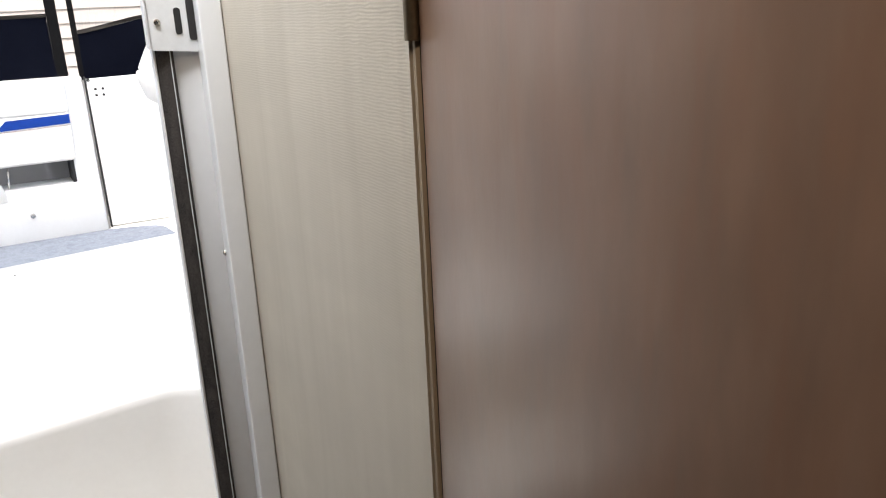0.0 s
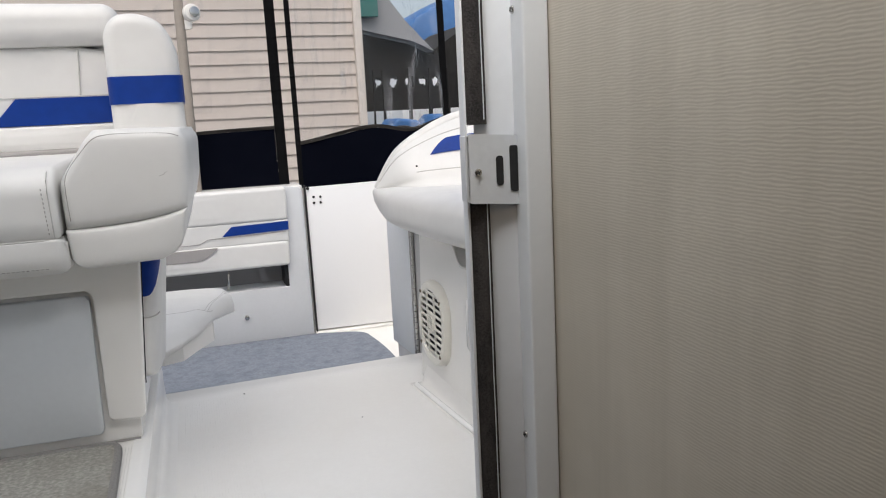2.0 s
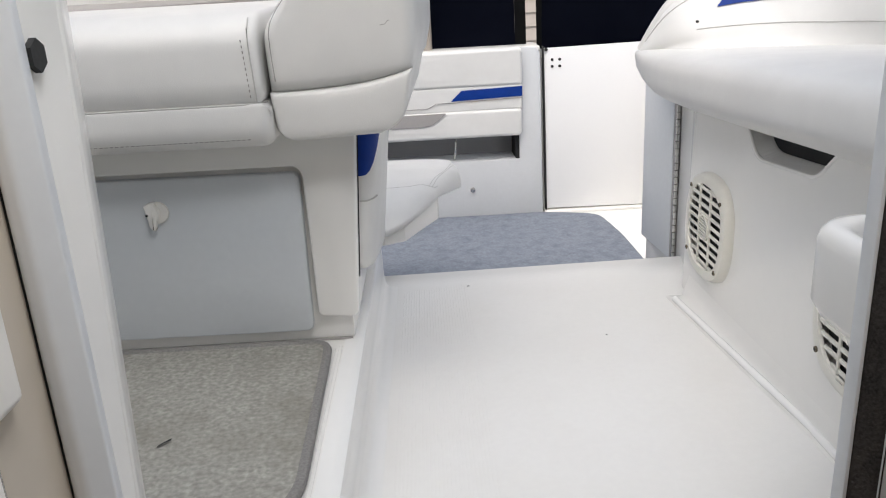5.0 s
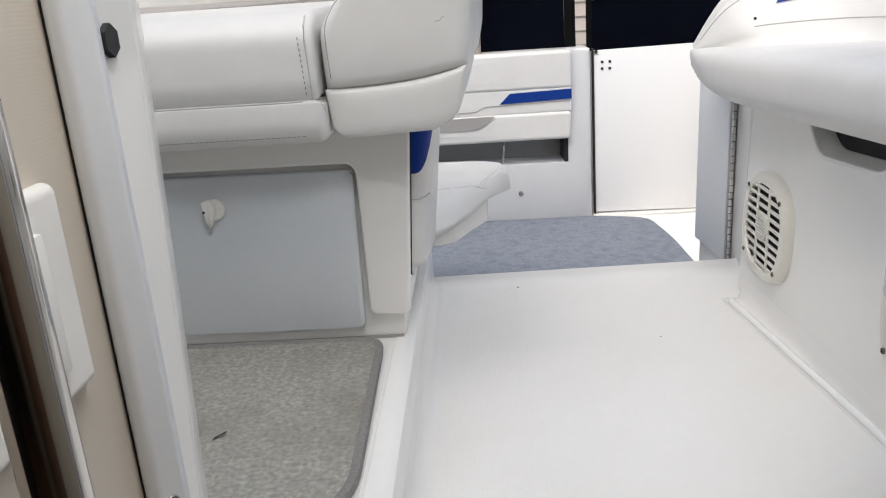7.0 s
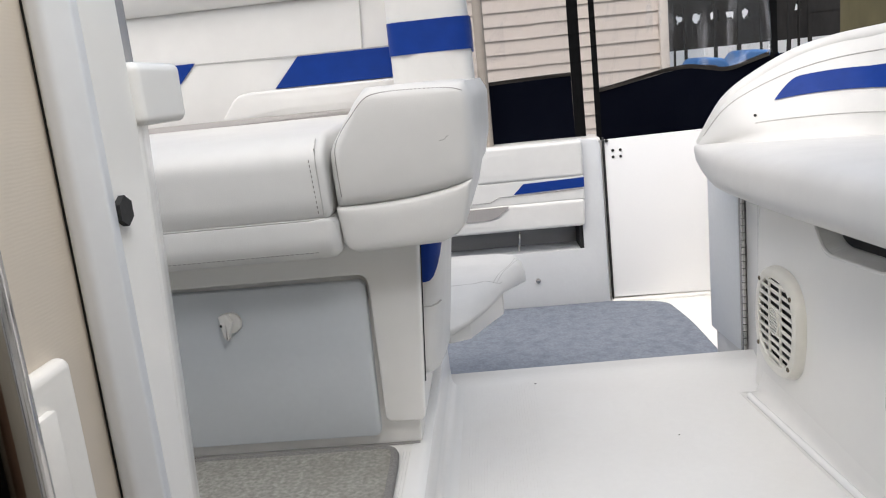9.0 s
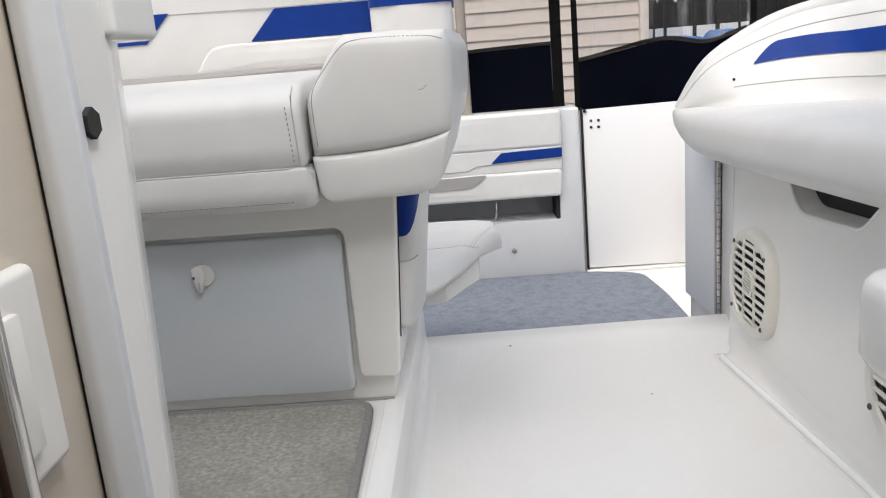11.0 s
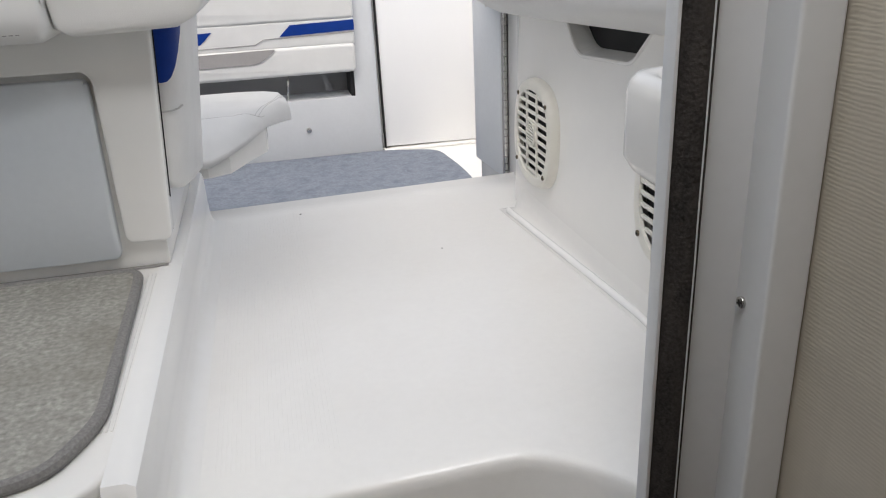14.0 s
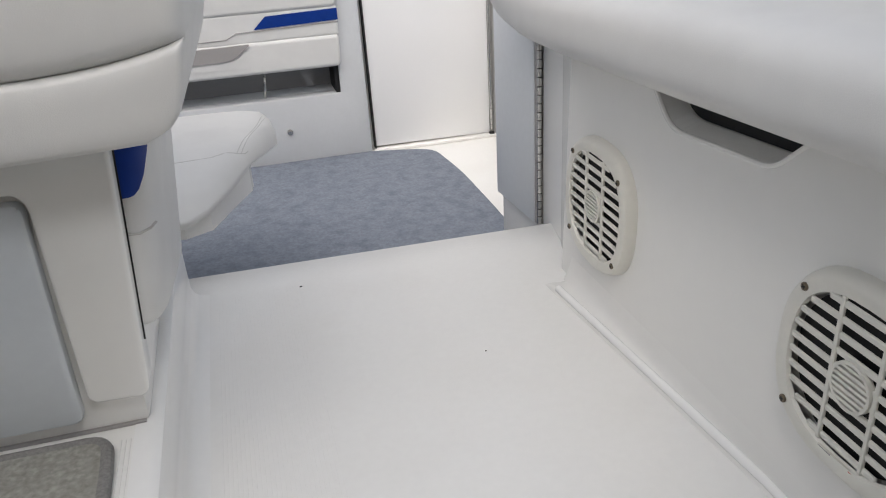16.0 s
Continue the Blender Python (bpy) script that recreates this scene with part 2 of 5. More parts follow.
def steps(a, b, r, n):
    """Stations from a to b, crowded into the rounded ends."""
    ends = [0.0, 0.12, 0.3, 0.55, 0.8]
    left = [a + r * e for e in ends]
    mid = [a + r + (b - a - 2 * r) * i / n for i in range(n + 1)]
    return left + mid + [b - r * e for e in reversed(ends)]


def soft(x0, x1, y0, y1, z0, z1, r=0.02, puff=0.0, n=6):
    """A rounded box whose faces swell by puff."""
    bm = bmesh.new()
    lo, hi = Vector((x0, y0, z0)), Vector((x1, y1, z1))
    r = min(r, (x1 - x0) / 2.01, (y1 - y0) / 2.01, (z1 - z0) / 2.01)
    st = [steps(lo[i], hi[i], r, n) for i in range(3)]
    mid = (lo + hi) / 2

    def shaped(p):
        q = Vector([min(max(p[i], lo[i] + r), hi[i] - r) for i in range(3)])
        d = p - q
        p = q + d.normalized() * r if d.length > 1e-9 else p
        if puff:
            u = [(p[i] - mid[i]) / (hi[i] - lo[i]) * 2 for i in range(3)]
            w = [max(0, 1 - abs(c) ** 3) for c in u]
            nn = d.normalized() if d.length > 1e-9 else Vector()
            p = p + Vector([nn[i] * puff * w[(i + 1) % 3] * w[(i + 2) % 3] for i in range(3)])
        return p

    for ax in range(3):
        b, c = (ax + 1) % 3, (ax + 2) % 3
        for side in (lo[ax], hi[ax]):
            grid = []
            for u in st[b]:
                row = []
                for v in st[c]:
                    p = Vector((0, 0, 0))
                    p[ax], p[b], p[c] = side, u, v
                    row.append(bm.verts.new(shaped(p)))
                grid.append(row)
            for i in range(len(grid) - 1):
                for j in range(len(grid[0]) - 1):
                    bm.faces.new((grid[i][j], grid[i + 1][j], grid[i + 1][j + 1], grid[i][j + 1]))
    bmesh.ops.remove_doubles(bm, verts=bm.verts, dist=1e-5)
    return bm


def box(x0, x1, y0, y1, z0, z1, r=0.0, seg=2):
    bm = bmesh.new()
    bmesh.ops.create_cube(bm, size=1.0, matrix=Matrix.Translation(((x0 + x1) / 2, (y0 + y1) / 2, (z0 + z1) / 2)) @ Matrix.Diagonal((x1 - x0, y1 - y0, z1 - z0, 1)))
    if r:
        bmesh.ops.bevel(bm, geom=bm.edges[:], offset=r, segments=seg, affect="EDGES", profile=0.5)
    return bm


AXES = {"x": (1, 2, 0), "y": (0, 2, 1), "z": (0, 1, 2)}


def put(axis, u, v, w):
    p = [0, 0, 0]
    a, b, c = AXES[axis]
    p[a], p[b], p[c] = u, v, w
    return Vector(p)


def prism(pts, axis, w0, w1, r=0.0, seg=2):
    """A polygon in the plane across an axis, drawn out from w0 to w1."""
    bm = bmesh.new()
    lower = [bm.verts.new(put(axis, u, v, w0)) for u, v in pts]
    upper = [bm.verts.new(put(axis, u, v, w1)) for u, v in pts]
    bm.faces.new(lower)
    bm.faces.new(upper)
    for i in range(len(pts)):
        j = (i + 1) % len(pts)
        bm.faces.new((lower[i], lower[j], upper[j], upper[i]))
    bmesh.ops.recalc_face_normals(bm, faces=bm.faces)
    if r:
        sharp = [e for e in bm.edges if e.calc_face_angle(0) > 0.35]
        bmesh.ops.bevel(bm, geom=sharp, offset=r, segments=seg, affect="EDGES", profile=0.5)
    return bm


def rounded(pts, radius, seg=5):
    """A polygon with its corners rounded; radius: one for all, or one each."""
    res = []
    n = len(pts)
    for i, p in enumerate(pts):
        rad = radius[i] if isinstance(radius, (list, tuple)) else radius
        p = Vector(p)
        a, b = Vector(pts[i - 1]) - p, Vector(pts[(i + 1) % n]) - p
        k = min(rad, a.length * 0.49, b.length * 0.49)
        a, b = p + a.normalized() * k, p + b.normalized() * k
        for s in range(seg + 1):
            t = s / seg
            res.append(tuple(a * (1 - t) ** 2 + p * 2 * t * (1 - t) + b * t * t))
    return res


def softprism(pts, axis, w0, w1, r, puff=0.0, seg=5):
    """A padded slab: the outline drawn out along an axis, with rolled rims at both ends and a slight swell."""
    fine = []
    for p, q in zip(pts, [*pts[1:], pts[0]]):
        d = math.dist(p, q)
        k = max(1, min(24, int(d / 0.014)))
        fine += [(p[0] + (q[0] - p[0]) * i / k, p[1] + (q[1] - p[1]) * i / k) for i in range(k)]
    pts = [p for i, p in enumerate(fine) if math.dist(p, fine[i - 1]) > 1e-5]
    n = len(pts)
    area = sum(pts[i][0] * pts[(i + 1) % n][1] - pts[(i + 1) % n][0] * pts[i][1] for i in range(n))
    if area < 0:
        pts = pts[::-1]
    normals = []
    for i in range(n):
        d = Vector(pts[(i + 1) % n]) - Vector(pts[i - 1])
        normals.append(Vector((-d.y, d.x)).normalized() if d.length > 1e-9 else Vector((0, 0)))
    bm = bmesh.new()
    rings = []
    sgn = 1 if w1 > w0 else -1

    def ring(inset, w):
        return [bm.verts.new(put(axis, *(Vector(pts[i]) + normals[i] * inset), w)) for i in range(n)]

    base = [Vector(pts[i]) + normals[i] * r for i in range(n)]
    lo = Vector((min(b.x for b in base), min(b.y for b in base)))
    hi = Vector((max(b.x for b in base), max(b.y for b in base)))
    cen = (lo + hi) / 2

    def shrunk(k, w, way):
        row = []
        for b in base:
            p = cen + (b - cen) * k
            u, v = ((p[c] - cen[c]) * 2 / (hi[c] - lo[c]) for c in (0, 1))
            edge = min(1.0, (1 - k) / 0.7)
            swell = puff * (1 - u ** 4) * (1 - v ** 4) * edge * edge * (3 - 2 * edge)
            row.append(bm.verts.new(put(axis, *p, w + way * swell)))
        return row

    for k in (0.0, 0.12, 0.24, 0.36, 0.48, 0.60, 0.72, 0.84, 0.94):
        rings.append(shrunk(k, w0, -sgn) if k else None)
    rings = [x for x in rings if x]
    first_centre = bm.verts.new(put(axis, *cen, w0 - sgn * puff))
    for s in range(seg + 1):
        a = math.pi / 2 * s / seg
        rings.append(ring(r * (1 - math.sin(a)), w0 + sgn * r * (1 - math.cos(a))))
    for s in range(seg, -1, -1):
        a = math.pi / 2 * s / seg
        rings.append(ring(r * (1 - math.sin(a)), w1 - sgn * r * (1 - math.cos(a))))
    for k in (0.94, 0.84, 0.72, 0.60, 0.48, 0.36, 0.24, 0.12):
        rings.append(shrunk(k, w1, sgn))
    last_centre = bm.verts.new(put(axis, *cen, w1 + sgn * puff))
    for a, b in zip(rings, rings[1:]):
        for i in range(n):
            j = (i + 1) % n
            bm.faces.new((a[i], a[j], b[j], b[i]))
    for cv, rg in ((first_centre, rings[0]), (last_centre, rings[-1])):
        for i in range(n):
            bm.faces.new((cv, rg[i], rg[(i + 1) % n]))
    return bm


def padded(left, right, low, high, y0, y1, r, puff, n=14):
    """A padded block seen from the front: side lines left(t), right(t), bottom and top lines low(s), high(s), a rolled rim and a swelling face."""
    bm = bmesh.new()
    width, height = right(0.5) - left(0.5), high(0.5) - low(0.5)
    ss, ts = steps(0, 1, r / width, n), steps(0, 1, r / height, n)

    def drop(d):
        d = min(d, r)
        return r - math.sqrt(max(0.0, r * r - (r - d) ** 2))

    grid = []
    for t in ts:
        row = []
        for s_ in ss:
            x, z = left(t) + (right(t) - left(t)) * s_, low(s_) + (high(s_) - low(s_)) * t
            fall = min(r, drop(min(s_, 1 - s_) * width) + drop(min(t, 1 - t) * height))
            swell = puff * (1 - (2 * s_ - 1) ** 4) * (1 - (2 * t - 1) ** 4)
            row.append(bm.verts.new((x, y0 + fall - swell, z)))
        grid.append(row)
    for a, b in zip(grid, grid[1:]):
        for i in range(len(a) - 1):
            bm.faces.new((a[i], a[i + 1], b[i + 1], b[i]))
    loop = grid[0] + [row[-1] for row in grid[1:-1]] + grid[-1][::-1] + [row[0] for row in grid[-2:0:-1]]
    mid_ = [bm.verts.new((v.co.x, y0 + 0.6 * (y1 - y0), v.co.z)) for v in loop]
    back = [bm.verts.new((v.co.x, y1, v.co.z)) for v in loop]
    for a, b in ((loop, mid_), (mid_, back)):
        for i in range(len(a)):
            j = (i + 1) % len(a)
            bm.faces.new((a[i], a[j], b[j], b[i]))
    bm.faces.new(back)
    return bm


def line_through(*knots):
    """A smoothed line through (place, value) knots."""
    xs, vs = zip(*knots)
    return lambda u: float(np.mean(np.interp(np.linspace(u - 0.06, u + 0.06, 9), xs, vs)))


def loft(sections, closed=False, caps=False):
    """A skin over rows of points."""
    bm = bmesh.new()
    rows = [[bm.verts.new(p) for p in sec] for sec in sections]
    m = len(rows[0])
    for a, b in zip(rows, rows[1:]):
        for i in range(m if closed else m - 1):
            j = (i + 1) % m
            bm.faces.new((a[i], a[j], b[j], b[i]))
    if caps:
        bm.faces.new(rows[0])
        bm.faces.new(rows[-1])
    return bm


def tube(points, radius, sides=10):
    """A round bar along a line of points."""
    pts = [Vector(p) for p in points]
    secs = []
    for i, p in enumerate(pts):
        d = (pts[min(i + 1, len(pts) - 1)] - pts[max(i - 1, 0)]).normalized()
        side = d.cross(Vector((0, 0, 1)) if abs(d.z) < 0.9 else Vector((0, 1, 0))).normalized()
        up = side.cross(d)
        secs.append([p + (side * math.cos(k * 2 * math.pi / sides) + up * math.sin(k * 2 * math.pi / sides)) * radius for k in range(sides)])
    return loft(secs, closed=True, caps=True)


def disc(centre, normal, radius, depth, sides=24, r=0.0):
    bm = bmesh.new()
    m = Matrix.Translation(centre) @ Vector(normal).to_track_quat("Z", "Y").to_matrix().to_4x4()
    bmesh.ops.create_cone(bm, cap_ends=True, segments=sides, radius1=radius, radius2=radius, depth=depth, matrix=m)
    if r:
        bmesh.ops.bevel(bm, geom=[e for e in bm.edges if e.calc_face_angle(0) > 1], offset=r, segments=2, affect="EDGES", profile=0.5)
    return bm


def stitches(a, b, step=0.007, length=0.0045, width=0.0012, bow=None):
    """A row of small raised stitches from a to b."""
    a, b = Vector(a), Vector(b)
    n = max(1, int((b - a).length / step))
    bm = bmesh.new()
    d = (b - a).normalized()
    q = d.to_track_quat("X", "Z").to_matrix().to_4x4()
    for i in range(n):
        p = a + d * step * (i + 0.5)
        if bow:
            p = p + bow(i / n)
        bmesh.ops.create_cube(bm, size=1.0, matrix=Matrix.Translation(p) @ q @ Matrix.Diagonal((length, width, width, 1)))
    return bm


def screw(parent, at, normal, radius=0.005, mat=None):
    head = part("screw", disc(at, normal, radius, 0.003, 14, 0.001), mat or STEEL, parent)
    nn = Vector(normal).normalized()
    m = Matrix.Translation(Vector(at) + nn * 0.0016) @ nn.to_track_quat("Z", "Y").to_matrix().to_4x4()
    bm = bmesh.new()
    for rot in (0.4, 0.4 + math.pi / 2):
        bmesh.ops.create_cube(bm, size=1.0, matrix=m @ Matrix.Rotation(rot, 4, "Z") @ Matrix.Diagonal((radius * 1.2, radius * 0.3, 0.0006, 1)))
    slot = part("slot", bm, GAP, head)
    return head


def slope(x, y):
    """Height of the cockpit sole, which drains aft and to one side."""
    return 0.08 * (x - 0.15) + 0.013 * (2.45 - y)


def slab(pts, top, bottom, r=0.0):
    """A floor piece with a sloping top."""
    bm = bmesh.new()
    a = [bm.verts.new((x, y, bottom)) for x, y in pts]
    b = [bm.verts.new((x, y, top(x, y))) for x, y in pts]
    bm.faces.new(a)
    bm.faces.new(b)
    for i in range(len(pts)):
        j = (i + 1) % len(pts)
        bm.faces.new((a[i], a[j], b[j], b[i]))
    bmesh.ops.recalc_face_normals(bm, faces=bm.faces)
    if r:
        top_edges = [e for e in bm.edges if all(v in b for v in e.verts)]
        bmesh.ops.bevel(bm, geom=top_edges, offset=r, segments=4, affect="EDGES", profile=0.5)
    return bm


def setting(name, bm, mat, label, category, smooth=True):
    return tagged(obj(name, bm, mat, smooth), label, category, kind="structure")


# ---- cockpit floors ----
def fore(x):
    """Forward edge of the sole, curving towards the doorway at the side."""
    return 1.485 - 0.05 * (x - 0.1) - 0.30 * max(0.0, (x - 0.33) / 0.22) ** 1.6


def aft(x):
    return 2.553 - 0.195 * (x + 0.05)


sole_rows = []
for i in range(41):
    x = -0.06 + 0.69 * i / 40
    y0, y1 = fore(x), aft(x)
    row = [Vector((x, y0 + 0.012, -0.28)), Vector((x, y0 + 0.002, slope(x, y0) - 0.02)), Vector((x, y0 + 0.004, slope(x, y0) - 0.008)), Vector((x, y0 + 0.010, slope(x, y0) - 0.002)), Vector((x, y0 + 0.02, slope(x, y0)))]
    row += [Vector((x, y, slope(x, y))) for y in [y0 + 0.02 + (y1 - y0 - 0.026) * k / 12 for k in range(1, 13)]]
    row += [Vector((x, y1 - 0.001, slope(x, y1) - 0.003)), Vector((x, y1, slope(x, y1) - 0.008)), Vector((x, y1 - 0.01, -0.28))]
    sole_rows.append(row)
sole = setting("floor", loft(sole_rows), GEL_SOLE, "glossy off-white gelcoat cockpit sole with faint stains", "floor")
# ribbed non-slip patch let into the sole
rib = bmesh.new()
for i in range(26):
    x0 = 0.014 + i * 0.0055
    for y0, y1 in ((1.56, 1.98), (1.98, 2.42)):
        z0, z1 = slope(x0, y0), slope(x0, y1)
        vs = [(x0, y0, z0 - 0.001), (x0, y1, z1 - 0.001), (x0 + 0.0012, y1, z1 + 0.0003), (x0 + 0.0012, y0, z0 + 0.0003),
              (x0 + 0.0028, y0, z0 + 0.0003), (x0 + 0.0028, y1, z1 + 0.0003), (x0 + 0.0038, y1, z1 - 0.001), (x0 + 0.0038, y0, z0 - 0.001)]
        v = [rib.verts.new(p) for p in vs]
        rib.faces.new((v[0], v[1], v[2], v[3]))
        rib.faces.new((v[3], v[2], v[5], v[4]))
        rib.faces.new((v[4], v[5], v[6], v[7]))
ribs = part("ribbed_strip", rib, GEL_SOLE, sole, "fine moulded non-slip ribs")
tagged(ribs, kind="stuff")
for x, y, s in ((0.156, 2.405, 0.0014), (0.386, 2.072, 0.0008)):
    part("speck", soft(x - s * 1.6, x + s * 1.6, y - s, y + s, slope(x, y) - 0.0005, slope(x, y) + 0.0012, 0.0006), GAP, sole, "dark speck of dirt")
# cove that rises from the sole to the helm platform
cove_sections = []
for y in (1.44, 1.60, 1.75, 2.0, 2.25, 2.46):
    z = slope(-0.03, y)
    cove_sections.append([Vector(p) for p in ((0.004, y, slope(0.004, y) - 0.001), (-0.008, y, slope(-0.008, y) + 0.0015), (-0.018, y, z + 0.005), (-0.025, y, z + 0.011), (-0.029, y, z + 0.022), (-0.0305, y, z + 0.05), (-0.0315, y, 0.086), (-0.0345, y, 0.096), (-0.042, y, 0.1008), (-0.05, y, 0.1013), (-0.064, y, 0.1013), (-0.066, y, 0.09))])
cove_sections.insert(0, [p + Vector((0, -0.010, -0.012)) for p in cove_sections[0]])
cove_sections.insert(0, [Vector((p.x, p.y - 0.004, -0.25)) for p in cove_sections[0]])
setting("trim_cove", loft(cove_sections), GEL_COVE, "moulded gelcoat cove between sole and helm platform", "trim")
platform = setting("floor_helm", slab(rounded([(-1.3, 1.40), (-0.10, 1.42), (-0.062, 1.455), (-0.058, 1.55), (-0.058, 2.465), (-1.3, 2.465)], 0.04), lambda x, y: 0.1, -0.28, 0.006), GEL,
                   "raised white gelcoat helm platform", "floor")
rim_rib = bmesh.new()
for i in range(7):
    x0 = -0.078 + i * 0.005
    bmesh.ops.create_cube(rim_rib, size=1.0, matrix=Matrix.Translation((x0, 1.73, 0.1003)) @ Matrix.Diagonal((0.0022, 0.40, 0.0016, 1)))
part("ribbed_edge", rim_rib, GEL, platform, "fine ribs along the platform edge")
setting("floor_aft", box(-1.6, 1.25, 2.50, 4.30, -0.40, -0.305), GEL_SOLE, "lower white gelcoat aft cockpit floor", "floor")
setting("wall_step", prism([(-0.36, -0.41), (0.66, -0.41), (0.66, -0.282), (-0.36, -0.282)], "y", 2.36, 2.42), GEL, "white step riser below the sole", "wall")
# companionway steps
setting("floor_step", slab(rounded([(-0.20, 1.20), (0.52, 1.20), (0.52, 1.62), (-0.20, 1.62)], 0.01), lambda x, y: -0.20, -0.42, 0.01), GEL, "grey-white companionway step below the sole", "floor")
setting("floor_cabin", box(-0.9, 0.9, -1.3, 1.24, -0.68, -0.60), TEAK, "dark veneer cabin sole", "floor")

carpet = tagged(obj("carpet", slab(rounded([(-0.9, 2.58), (0.80, 2.56), (0.80, 3.30), (0.795, 3.62), (0.765, 3.885), (0.62, 3.932), (0.545, 3.953), (-0.9, 3.953)], [0.02, 0.02, 0.02, 0.1, 0.06, 0.03, 0.02, 0.02]), lambda x, y: -0.296, -0.3045, 0.003), CARPET),
                "blue-grey marine carpet lying on the aft floor", "carpet")

# helm mat with bound edge
mat_outline = rounded([(-0.95, 1.925), (-0.090, 1.925), (-0.086, 1.88), (-0.079, 1.54), (-0.115, 1.462), (-0.30, 1.425), (-0.95, 1.425)], 0.03)
helm_mat = thing("floor_mat", "worn grey pile mat with bound edge on the helm platform", "mat")
part("mat_top", slab(mat_outline, lambda x, y: 0.112, 0.1005, 0.003), MAT_GREY, helm_mat)
edge_pts = [Vector((x, y, 0.107)) for x, y in mat_outline]
part("binding", tube(edge_pts + [edge_pts[0]], 0.0075, 8), MAT_EDGE, helm_mat, "dark grey sewn binding")
hole = [Vector((-0.285 + 0.040 * math.cos(a), 1.497 + 0.026 * math.sin(a), 0.1125)) for a in [i * math.pi / 12 for i in range(25)]]
part("eyelet_binding", tube(hole, 0.0055, 8), MAT_EDGE, helm_mat, "bound oval cut-out")
part("eyelet", disc((-0.285, 1.497, 0.1125), (0, 0, 1), 0.026, 0.0012), GEL, helm_mat, "white floor showing through the cut-out")
twig = tagged(obj("leaf_scrap", loft([[Vector((-0.268 + 0.007 * k, 1.645 + 0.006 * k + dy, 0.1135 + 0.002 * math.sin(k))) for dy in (-0.0025, 0, 0.0025)] for k in range(3)]), GAP), "small dark scrap of leaf on the mat", "leaf")

# ---- cockpit side with speakers ----


# wall skin at x = 0.56, in pieces round the pocket opening
wall_side = thing("wall_side", "glossy cream gelcoat side of the lounge base", "wall", kind="structure")


def lean(z):
    """The side leans a little outboard with height."""
    return 0.574 + 0.03 * z


panel_bm = bmesh.new()
outer = [(2.245, -0.28), (2.245, 0.46), (1.27, 0.46), (1.27, -0.28)]
hole_pts = rounded([(2.045, 0.435), (1.958, 0.357), (1.772, 0.371), (1.700, 0.435)], [0.015, 0.025, 0.02, 0.015])
for pts, x in ((outer, 0.0), (hole_pts, 0.0)):
    vs = [panel_bm.verts.new((lean(z), y, z)) for y, z in pts]
    es = [panel_bm.edges.new((vs[i], vs[(i + 1) % len(vs)])) for i in range(len(vs))]
    if pts is hole_pts:
        hole_verts = vs
bmesh.ops.triangle_fill(panel_bm, use_beauty=True, edges=panel_bm.edges[:])
inner = [panel_bm.verts.new((v.co.x + 0.030, v.co.y + 0.003, 0.436 + (v.co.z - 0.436) * 0.88)) for v in hole_verts]
deep = [panel_bm.verts.new((v.co.x + 0.003, v.co.y, v.co.z)) for v in inner]
for a, b in ((hole_verts, inner), (inner, deep)):
    for i in range(len(a)):
        j = (i + 1) % len(a)
        panel_bm.faces.new((a[i], a[j], b[j], b[i]))
# flat black plate that paints the pocket's deep shade
shade_plate = prism([(v.co.y, v.co.z) for v in deep], "x", 0.6185, 0.640)
rim_loop = [Vector((lean(z) + 0.0012, y, z)) for y, z in hole_pts]
part("pocket_rim", tube(rim_loop + [rim_loop[0]], 0.0032, 8), GEL, wall_side, "rolled gelcoat edge of the pocket")
part("side_panel", panel_bm, GEL, wall_side, smooth=False)
part("pocket_liner", shade_plate, BLACK, wall_side, "black plate painting the deep shade of the pocket")
# wall end that turns outboard to the locker hinge
part("corner_post", prism(rounded([(0.5835, 2.240), (0.5870, 2.252), (0.6080, 2.325), (0.6120, 2.335), (0.637, 2.484), (0.70, 2.484), (0.70, 2.240)], [0.004, 0.006, 0.006, 0.006, 0.004, 0.004, 0.004]), "z", -0.28, 0.43), GEL, wall_side)
# low ledge along the foot of the side
def foot_line(y):
    """Plan line of the ridge, which runs into the side towards the doorway."""
    return min(0.5735, 0.537 + 0.0735 * (2.20 - y))


foot_rows = []
for y in (1.27, 1.4, 1.6, 1.7, 1.8, 1.9, 2.05, 2.16, 2.19, 2.203, 2.208):
    x, z = foot_line(y), slope(foot_line(y), y)
    w = 0.5760 - x
    h = 1.0 if y < 2.18 else max(0.1, (2.208 - y) / 0.028)
    foot_rows.append([Vector(p) for p in ((x - 0.007, y, z - 0.001), (x - 0.0045, y, z + 0.003 * h), (x - 0.002, y, z + 0.0062 * h), (x + 0.001, y, z + 0.0075 * h), (x + 0.0028, y, z + 0.0072 * h), (x + w * 0.35, y, z + 0.0078 * h), (x + w * 0.65, y, z + 0.012 * h), (x + w * 0.88, y, z + 0.022), (0.5756, y, z + 0.036), (0.5775, y, z + 0.05))])
# bead whose white colour carries the ridge highlight
part("foot_bead", tube([(foot_line(y) + 0.001, y, slope(foot_line(y), y) + 0.0062) for y in (1.30, 1.5, 1.7, 1.8, 1.9, 2.0, 2.1, 2.175)], 0.0060, 14), GEL_GLINT, wall_side, "glossy foot bead, whitened for its highlight")
part("foot_cove", loft(foot_rows), GEL, wall_side, "smooth raised cove at the foot of the side")

